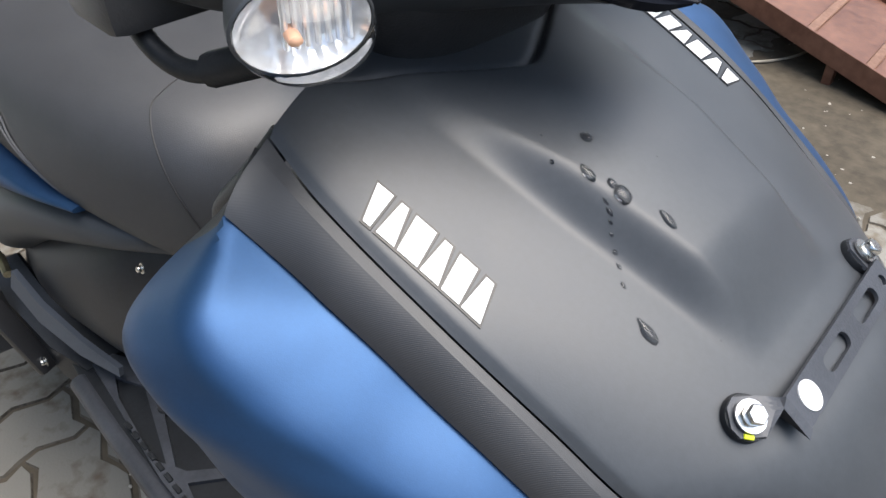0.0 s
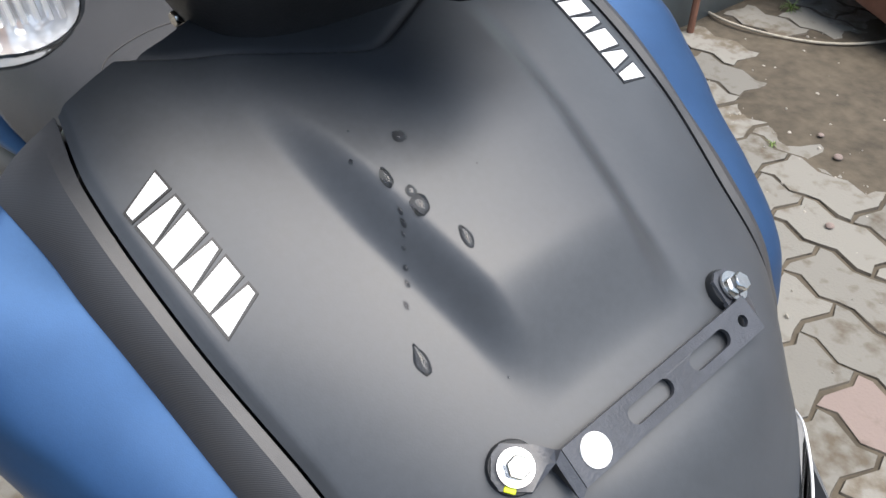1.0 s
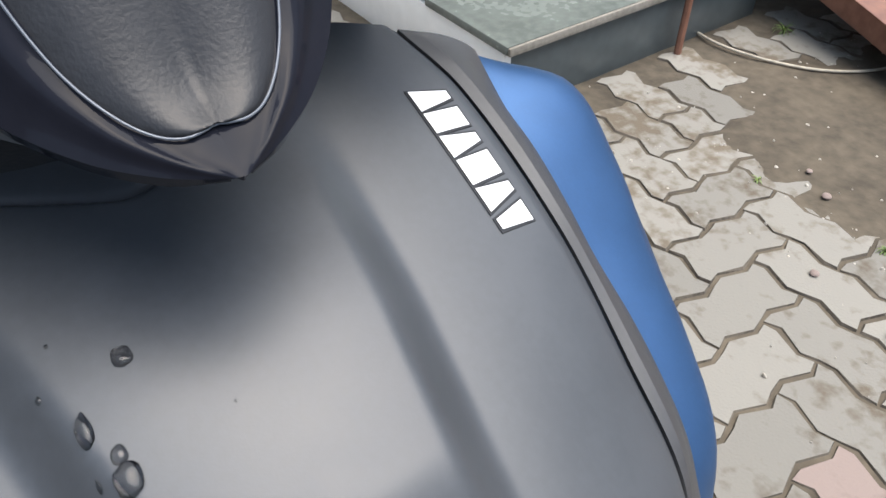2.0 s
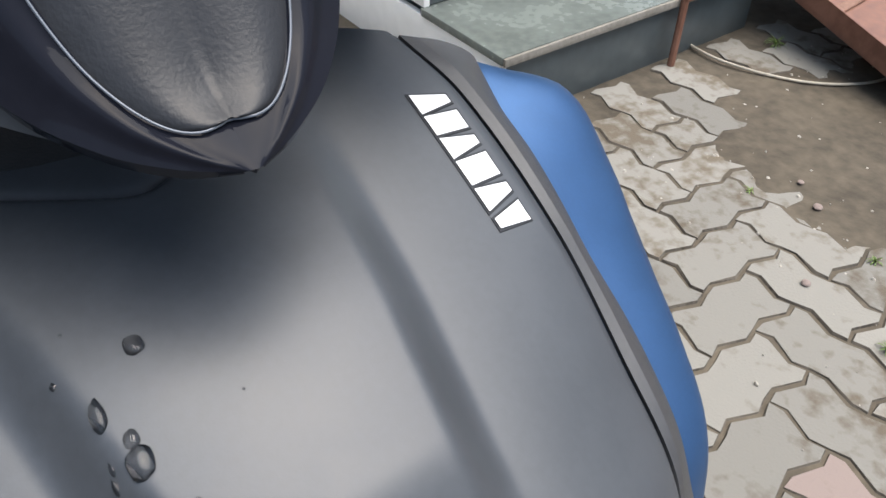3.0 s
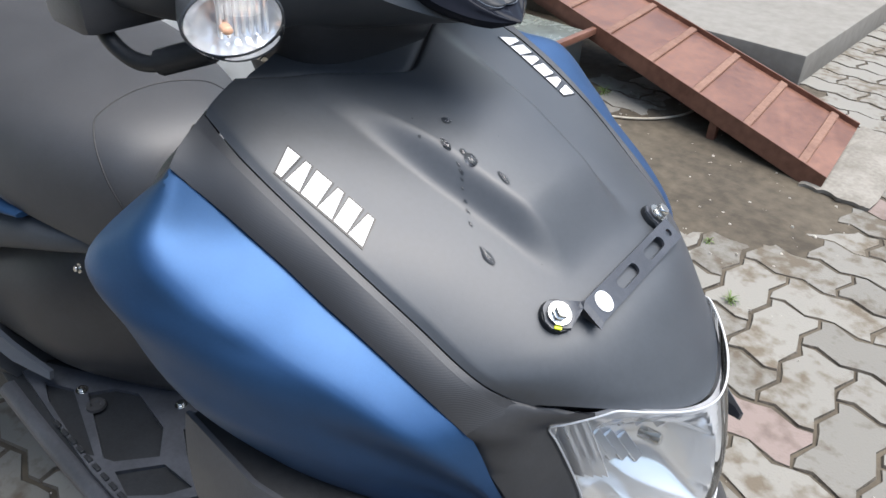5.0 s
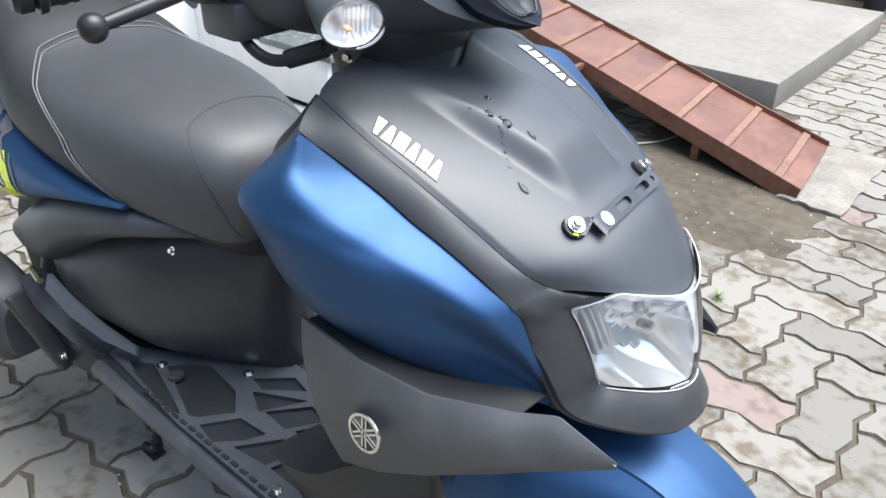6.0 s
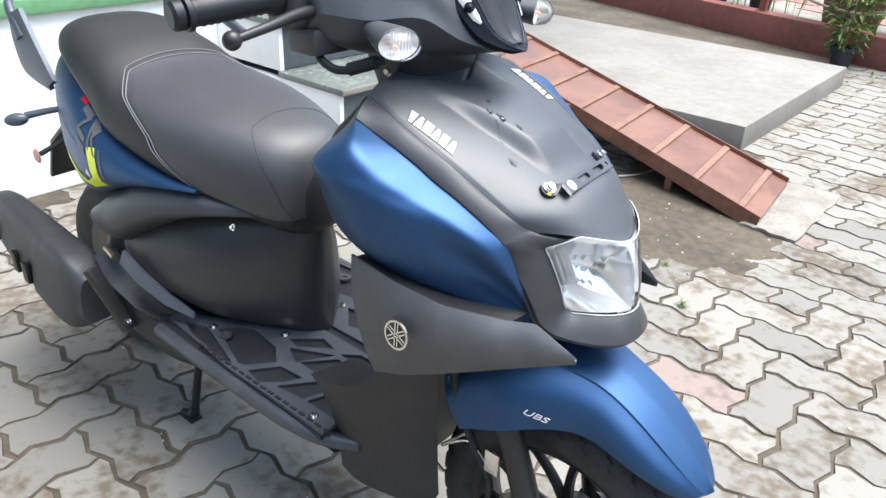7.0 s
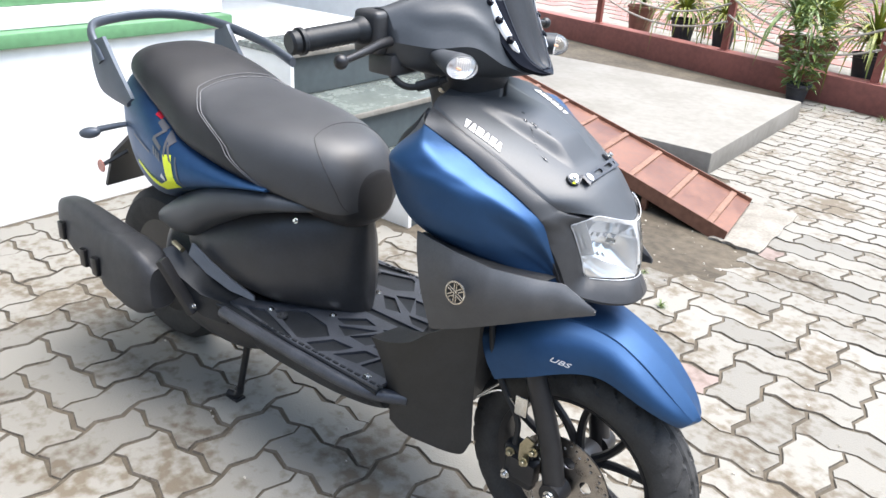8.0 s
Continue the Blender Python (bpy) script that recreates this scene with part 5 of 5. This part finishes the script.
rw = part("rear_wheel", merge(grid([[(RH[0] + r * math.cos(a), y, RH[2] + r * math.sin(a)) for r, y in ((0.02, -0.05), (0.12, -0.045), (0.138, -0.045), (0.138, 0.045), (0.12, 0.045), (0.02, 0.05))] for a in np.linspace(0, 2 * math.pi, 49)]), lathe([(0, -0.055), (0.03, -0.05), (0.03, 0.05), (0, 0.055)], 20, Matrix.Translation(RH) @ pose(0, 0, 0, 90, 0, 0))), ALLOY, scooter, "black cast rear wheel")
part("tyre", grid([[(RH[0] + r * math.cos(a), y, RH[2] + r * math.sin(a)) for _, r, y in rt] for a in np.linspace(0, 2 * math.pi, 97)]), TYRE, rw)
muffler = part("muffler", shifted(-0.235, stations([(-1.428, 0.398, 0.424, 0.010, 0.008, 2.6), (-1.405, 0.356, 0.448, 0.028, 0.020, 3.5), (-1.32, 0.322, 0.462, 0.042, 0.026, 5), (-1.22, 0.294, 0.452, 0.048, 0.030, 5), (-1.12, 0.272, 0.438, 0.052, 0.034, 5), (-1.04, 0.268, 0.424, 0.050, 0.036, 5), (-0.99, 0.290, 0.390, 0.034, 0.028, 3)], 48, 6)), MUFF, scooter, "black muffler with a raised tail end", 30)
for x, z, y in ((-1.372, 0.378, -0.271), (-1.262, 0.340, -0.279), (-1.200, 0.338, -0.284)):
    part("slot", box(x - 0.013, x + 0.013, y - 0.006, y + 0.006, z - 0.026, z + 0.022, 0.004, 2), BORDER, muffler, "dark slot")
part("exhaust_shield", shifted(-0.238, stations([(-1.178, 0.279, 0.440, 0.050, 0.033, 5), (-1.12, 0.268, 0.441, 0.056, 0.037, 5), (-1.04, 0.264, 0.428, 0.055, 0.040, 5), (-0.985, 0.290, 0.392, 0.036, 0.030, 3)], 48, 6)), MUFF, muffler, "black heat shield", 30)
part("engine_cover", levels([(0.17, -1.02, -0.80, 0.10), (0.21, -1.08, -0.76, 0.16), (0.27, -1.10, -0.78, 0.19), (0.33, -1.12, -0.85, 0.19), (0.40, -1.14, -0.92, 0.16), (0.45, -1.12, -0.95, 0.14)]), INNER, scooter, "black engine cover")
peg = part("pillion_peg", box(-0.072, 0.072, -0.014, 0.014, -0.009, 0.009, 0.005, 2, axes((-0.920, -0.240, 0.368), (-0.055, -0.025, 0.108), (0.3, -1, 0))), ALLOY, scooter, "folded black pillion footpeg")
hexbolt((-0.884, -0.226, 0.325), (0, -1, 0.2), 0.005, 0.006, STEEL, peg)
part("bracket_bolt", tube([(-0.965, -0.21, 0.455), (-0.925, -0.215, 0.450)], 0.006, 8, 6), BRASS, scooter)
stand = part("stand_leg", tube([(-0.842, -0.105, 0.235), (-0.870, -0.108, 0.12), (-0.893, -0.112, 0.022)], 0.009, 12, 12), ALLOY, scooter, "black stand leg")
part("stand_foot", merge(tube([(-0.888, -0.112, 0.040), (-0.893, -0.112, 0.022), (-0.905, -0.116, 0.012), (-0.926, -0.122, 0.012)], 0.010, 12, 16), box(-0.935, -0.885, -0.130, -0.100, 0.0005, 0.008, 0.003, 2)), ALLOY, stand)

# ---- plants ----
LEAF = material("green_leaf", (0.15, 0.215, 0.055), 0.45, alt=(0.08, 0.135, 0.034), scale=9)
LEAFY = material("yellow_green_leaf", (0.30, 0.30, 0.05), 0.45, alt=(0.12, 0.17, 0.03), scale=9)
POT = material("dark_pot", (0.035, 0.035, 0.04), 0.6, vary=0.3, scale=12)
CLAY = material("clay_pot", (0.22, 0.10, 0.07), 0.7, vary=0.2, scale=12)


def blades(n, length, width, spread, seed, base=0.0, droop=0.8):
    """Strap leaves that rise from one root and bend over."""
    rng = random.Random(seed)
    bm = bmesh.new()
    for _ in range(n):
        a, ln, tilt = rng.uniform(0, 6.283), length * rng.uniform(0.55, 1.1), rng.uniform(0.15, 1.0) * spread
        w = width * rng.uniform(0.7, 1.2)
        prev = None
        for k in range(7):
            t = k / 6
            bend = tilt * t + droop * tilt * t * t
            r = ln * t * math.sin(min(bend, 2.2)) * 0.9
            z = base + ln * t * math.cos(min(bend, 2.2))
            ww = w * (0.35 + 1.3 * t) * (1 - t) ** 0.6 if t < 1 else 0.0004
            c, s = math.cos(a), math.sin(a)
            l = bm.verts.new((r * c - ww * s, r * s + ww * c, z)); m = bm.verts.new((r * c, r * s, z - ww * 0.35)); q = bm.verts.new((r * c + ww * s, r * s - ww * c, z))
            if prev:
                bm.faces.new((prev[0], prev[1], m, l)); bm.faces.new((prev[1], prev[2], q, m))
            prev = (l, m, q)
    return bm


def potted(at, pot_r, pot_h, leaf_mat, n, length, width, spread, seed, label, pot_mat=POT, droop=0.8):
    ob = thing("potted_plant", at, label, "plant", "plants along the garden wall")
    part("pot", lathe([(0, 0), (pot_r * 0.75, 0), (pot_r, pot_h), (pot_r * 1.08, pot_h), (pot_r * 1.08, pot_h - 0.02), (pot_r * 0.9, pot_h - 0.03), (0, pot_h - 0.03)], 24, Matrix.Translation(at)), pot_mat, ob)
    part("soil", lathe([(0, pot_h - 0.022), (pot_r * 0.92, pot_h - 0.026)], 20, Matrix.Translation(at)), SOIL, ob)
    bm = blades(n, length, width, spread, seed, pot_h - 0.03, droop)
    bmesh.ops.translate(bm, vec=at, verts=bm.verts)
    part("leaves", bm, leaf_mat, ob, "", 60)


for k, (x, y, r, h, mat, n, ln, w, sp, lab, pm) in enumerate((
        (-2.25, 0.34, 0.11, 0.20, LEAFY, 110, 0.46, 0.016, 1.2, "yellow-green strap-leaved plant in a dark pot", POT),
        (-1.85, 0.36, 0.10, 0.20, LEAFY, 110, 0.42, 0.014, 1.3, "yellow-green bushy plant in a dark pot", POT),
        (-1.20, 0.34, 0.12, 0.22, LEAF, 120, 0.66, 0.016, 1.0, "tall green plant with long leaves in a clay pot", CLAY),
        (-1.02, 0.40, 0.11, 0.22, LEAFY, 80, 0.70, 0.018, 0.8, "tall yellowing plant with long leaves in a clay pot", CLAY),
        (-0.62, 0.34, 0.12, 0.20, LEAFY, 110, 0.50, 0.017, 1.2, "yellow-green plant behind the garden wall", POT),
        (-0.30, 0.40, 0.12, 0.20, LEAF, 60, 0.50, 0.012, 1.0, "green plant behind the garden wall", POT),
        (-2.75, 0.36, 0.13, 0.24, LEAF, 40, 0.34, 0.010, 1.2, "small green plant in a clay pot", CLAY))):
    p = WALL @ Vector((x * 1.047, y, 0.146))
    potted((p.x, p.y, p.z), r, h, mat, n, ln, w, sp, 11 + k, lab, pm)


def bush(height, radius, n, leaf, seed):
    """Short lance leaves on arching twigs round an upright stem."""
    rng = random.Random(seed)
    bm = bmesh.new()
    for _ in range(n):
        a, h = rng.uniform(0, 6.283), rng.random()
        r = radius * (0.35 + 0.65 * math.sin(math.pi * min(1, 0.12 + 0.8 * h))) * rng.uniform(0.2, 1.0)
        at = Vector((r * math.cos(a), r * math.sin(a), height * h))
        d = Vector((math.cos(a), math.sin(a), rng.uniform(-0.7, 0.8))).normalized()
        side = d.cross(Vector((rng.uniform(-1, 1), rng.uniform(-1, 1), 1.5))).normalized()
        ln = leaf * rng.uniform(0.6, 1.3)
        up = side.cross(d) * ln * 0.12
        p = [at, at + d * ln * 0.45 + side * ln * 0.14 + up, at + d * ln - up, at + d * ln * 0.45 - side * ln * 0.14 + up]
        mid = bm.verts.new(at + d * ln * 0.5)
        q = [bm.verts.new(v) for v in p]
        bm.faces.new((q[0], q[1], mid)); bm.faces.new((q[1], q[2], mid)); bm.faces.new((q[2], q[3], mid)); bm.faces.new((q[3], q[0], mid))
    return bm


climber = thing("potted_plant", (-0.86, 4.86, 0), "bushy green plant in a dark pot against the wall", "plant", "plants along the garden wall")
CM = Matrix.Translation((-0.86, 4.86, 0))
part("pot", lathe([(0, 0), (0.06, 0), (0.085, 0.13), (0.092, 0.13), (0.092, 0.11), (0.075, 0.10), (0, 0.10)], 24, CM), POT, climber)
part("stem", tube([(-0.86, 4.86, 0.09), (-0.855, 4.87, 0.3), (-0.85, 4.89, 0.55)], (0.008, 0.004), 8, 12), LEAF, climber)
for mat, n, seed in ((LEAF, 420, 3), (LEAFY, 120, 8)):
    bm = bush(0.60, 0.15, n, 0.075, seed)
    bmesh.ops.translate(bm, vec=(-0.86, 4.87, 0.10), verts=bm.verts)
    part("leaves", bm, mat, climber, "", 0)
for k, (x, y, n, ln) in enumerate(((-0.287, 1.149, 26, 0.035), (-0.44, 1.36, 18, 0.022), (-0.75, 1.35, 14, 0.02), (-1.18, 2.02, 24, 0.045), (-0.25, 4.7, 30, 0.07), (-0.62, 4.72, 20, 0.05))):
    bm = blades(n, ln, 0.0025, 1.3, 40 + k, -0.004)
    bmesh.ops.translate(bm, vec=(x, y, 0), verts=bm.verts)
    tagged(part("weed", bm, LEAF, None, "small green weed growing in a paver joint"), "", "weed", "weeds in the joints")
CORD = material("pale_cord", (0.40, 0.36, 0.29), 0.7, vary=0.2, scale=50)
tagged(part("cord", tube([(-1.50, 2.02, 0.006), (-1.454, 1.93, 0.006), (-1.379, 1.821, 0.006), (-1.194, 1.80, 0.006), (-0.982, 1.889, 0.006), (-0.87, 2.05, 0.006), (-0.86, 2.30, 0.006)], 0.0042, 8, 60), CORD, None, "pale cord lying in a curve on the soil"), "", "cord")

# bare soil where the pavers are missing, with chips and grit
def bare(x, y):
    n = 0.16 * noise.noise(Vector((x * 3.1, y * 3.1, 0.3)))
    return ((x + 0.66) / 0.46) ** 2 + ((y - 1.78) / 0.44) ** 2 + n * 3


rows = []
for y in np.linspace(1.15, 2.5, 60):
    rows.append([(x, y, -0.006 + 0.005 * (1 - sm(0.55, 1.25, bare(x, y))) + 0.003 * noise.noise(Vector((x * 14, y * 14, 0)))) for x in np.linspace(-1.35, 0.1, 64)])
tagged(part("soil_patch", grid(rows), SOIL, None, "bare damp soil under the ramp", 180), "", "soil", "", "stuff")
# a rough pad of mortar at the ramp's foot
rows = []
for t in np.linspace(0, 1, 26):
    rows.append([(-0.38 + 0.20 * s + 0.03 * noise.noise(Vector((s * 4, t * 4, 1))), 1.84 + 0.56 * t + 0.03 * noise.noise(Vector((s * 4, t * 4, 5))), -0.004 + 0.012 * math.sin(math.pi * s) * (0.4 + 0.6 * math.sin(math.pi * t)) + 0.004 * noise.noise(Vector((s * 9, t * 9, 2)))) for s in np.linspace(0, 1, 20)])
tagged(part("mortar_pad", grid(rows, thick=0.012), MORTAR, None, "rough grey mortar pad at the foot of the ramp", 60), "", "mortar", "", "structure")
rng = random.Random(4)
GRIT = material("pale_grit", (0.40, 0.37, 0.32), 0.8, vary=0.2, scale=40)
bm = bmesh.new()
for k in range(420):
    if k < 260:
        x, y = rng.uniform(-1.15, -0.15), rng.uniform(1.15, 2.3)
    else:
        x, y = rng.uniform(-1.3, 0.9), rng.uniform(-0.9, 1.6)
    r = rng.choice((0.0015, 0.002, 0.003, 0.005)) * rng.uniform(0.6, 1.1)
    bmesh.ops.create_icosphere(bm, subdivisions=1, radius=r, matrix=Matrix.Translation((x, y, 0.0 if k >= 260 else -0.003)) @ pose(0, 0, 0, rng.uniform(0, 90), rng.uniform(0, 90), 0) @ Matrix.Diagonal((1.4, 1, 0.6, 1)))
tagged(part("grit", bm, GRIT, None, "pale chips and grit scattered on the ground", 0), "", "grit", "", "stuff")
for x, y, r in ((-0.484, 1.183, 0.010), (-0.62, 1.42, 0.011), (-0.70, 1.47, 0.008)):
    bm = bmesh.new()
    bmesh.ops.create_icosphere(bm, subdivisions=2, radius=r)
    for v in bm.verts:
        v.co = v.co * (1 + 0.3 * noise.noise(v.co * 60)) * 1.0
        v.co.z *= 0.5
    bmesh.ops.translate(bm, vec=(x, y, 0.004), verts=bm.verts)
    tagged(part("brick_chip", bm, PINKP, None, "chip of red brick lying on the ground", 0), "", "brick chip", "brick chips")

# ---- zigzag pavers: herringbone round the scooter, courses beyond ----
W = 0.1195
OX, OY = -0.583, 1.118
BUMP = 0.086


def unit_edge(i, j, horizontal):
    """The wavy joint along one side of a lattice square."""
    if horizontal:
        return [(i, j), (i + 0.26, j + BUMP), (i + 0.74, j - BUMP)]
    return [(i, j), (i - BUMP, j + 0.26), (i + BUMP, j + 0.74)]


SPAN = {True: (2, 1), False: (1, 2), "half": (1, 1)}


def outline(i, j, horizontal):
    lx, ly = SPAN[horizontal]
    pts = []
    for k in range(lx):
        pts += unit_edge(i + k, j, True)
    for k in range(ly):
        pts += unit_edge(i + lx, j + k, False)
    for k in range(lx - 1, -1, -1):
        e = unit_edge(i + k, j + ly, True)
        pts += [(i + k + 1, j + ly), e[2], e[1]]
    for k in range(ly - 1, -1, -1):
        e = unit_edge(i, j + k, False)
        pts += [(i, j + k + 1), e[2], e[1]]
    return np.array(pts, float)


def inset(P, d):
    a, b = np.roll(P, 1, 0), np.roll(P, -1, 0)
    t = b - a
    n = np.stack([-t[:, 1], t[:, 0]], 1)
    n /= np.linalg.norm(n, axis=1)[:, None]
    return P + n * d


def paver_shape(horizontal, seed, a, b):
    P = outline(a, b, horizontal) * W
    c = np.array((a + SPAN[horizontal][0] / 2, b + SPAN[horizontal][1] / 2)) * W
    P = P - c
    chip = np.random.RandomState(seed).uniform(-0.0022, 0.0030, len(P))[:, None]
    top, mid, low = inset(P, 0.0060 + chip), inset(P, 0.0034 + chip * 0.3), inset(P, 0.0032)
    vs = [(x, y, 0.0) for x, y in top] + [(x, y, -0.006) for x, y in mid]
    n = len(P)
    vs += [(x, y, -0.035) for x, y in low]
    fs = [tuple(range(n))]
    for o in (0, n):
        fs += [(o + k, o + n + k, o + n + (k + 1) % n, o + (k + 1) % n) for k in range(n)]
    return vs, fs


pavement = tagged(new("pavement"), "zigzag concrete pavers with soil in the joints", "pavement", "", "structure")
SHAPEDATA = {(h, k): paver_shape(h, 11 * k + 1, k % 2, k // 2 % 2) for h in SPAN for k in range(8)}
MESHES = {}
for h in SHAPEDATA:
    for name, mat in (("grey", PAVER), ("pink", PINKP)):
        me = bpy.data.meshes.new("paver")
        me.from_pydata(*[SHAPEDATA[h][0], [], SHAPEDATA[h][1]])
        me.materials.append(mat)
        me.materials.append(EDGEDIRT)
        for f in list(me.polygons)[1:]:
            f.material_index = 1
        MESHES[h, name] = me
rng = random.Random(9)
near, far_v, far_f = [], [], []
PINKS = ((-0.03, 0.85), (-0.40, 1.63), (-0.15, 1.90))
for i in range(-18, 34):
    for j in range(-24, 34):
        x, y = OX + i * W, OY + j * W
        course = y > 1.38
        if course:
            if (i + j) % 2:
                continue
            h = True
        else:
            d = (i + j) % 4
            if d not in (0, 2):
                continue
            h = d == 0
            if not h and y + W > 1.38:
                h = "half"
        c = Vector((x + W * SPAN[h][0] / 2, y + W * SPAN[h][1] / 2, 0))
        if c.x < -2.36 or c.y > 4.75 - 0.31 * c.x or (c.x < -1.22 and c.y > 0.98) or (c.x < -0.70 - 0.08 * (c.y - 2.66) and c.y > 2.60):
            continue
        if bare(c.x, c.y) < 0.86:
            continue
        if c.x > 3.2 or c.x + 0.75 * c.y < -2.9:
            continue
        pink = min((c.x - a) ** 2 + (c.y - b) ** 2 for a, b in PINKS) < 0.0075
        sink = -0.0028 * rng.random() - (0.0025 if bare(c.x, c.y) < 1.15 else 0)
        m = Matrix.Translation((c.x + rng.uniform(-0.0015, 0.0015), c.y + rng.uniform(-0.0015, 0.0015), sink)) @ pose(0, 0, 0, rng.uniform(-0.7, 0.7), rng.uniform(-0.7, 0.7), rng.uniform(-0.8, 0.8))
        near.append((c.x, c.y, (h, 4 * rng.randrange(2) + i % 2 + 2 * (j % 2)), pink, m))
near.sort(key=lambda t: max(abs(t[0] + 0.25) / 1.15, abs(t[1] - 0.55) / 1.25))
for x, y, h, pink, m in near[:300]:
    ob = new("paver", MESHES[h, "pink" if pink else "grey"])
    ob.parent, ob.matrix_basis = pavement, m
for x, y, h, pink, m in near[300:]:
    b0 = len(far_v)
    vs, fs = SHAPEDATA[h]
    far_v += [m @ Vector(v) for v in vs]
    far_f += [tuple(b0 + k for k in f) for f in fs]
me = bpy.data.meshes.new("pavers")
me.from_pydata(far_v, [], far_f)
me.materials.append(PAVER)
me.materials.append(EDGEDIRT)
for f in me.polygons:
    f.material_index = 0 if len(f.vertices) > 4 else 1
rest = new("pavers", me)
rest.parent = pavement
tagged(rest, "grey zigzag concrete pavers", "", "", "stuff")
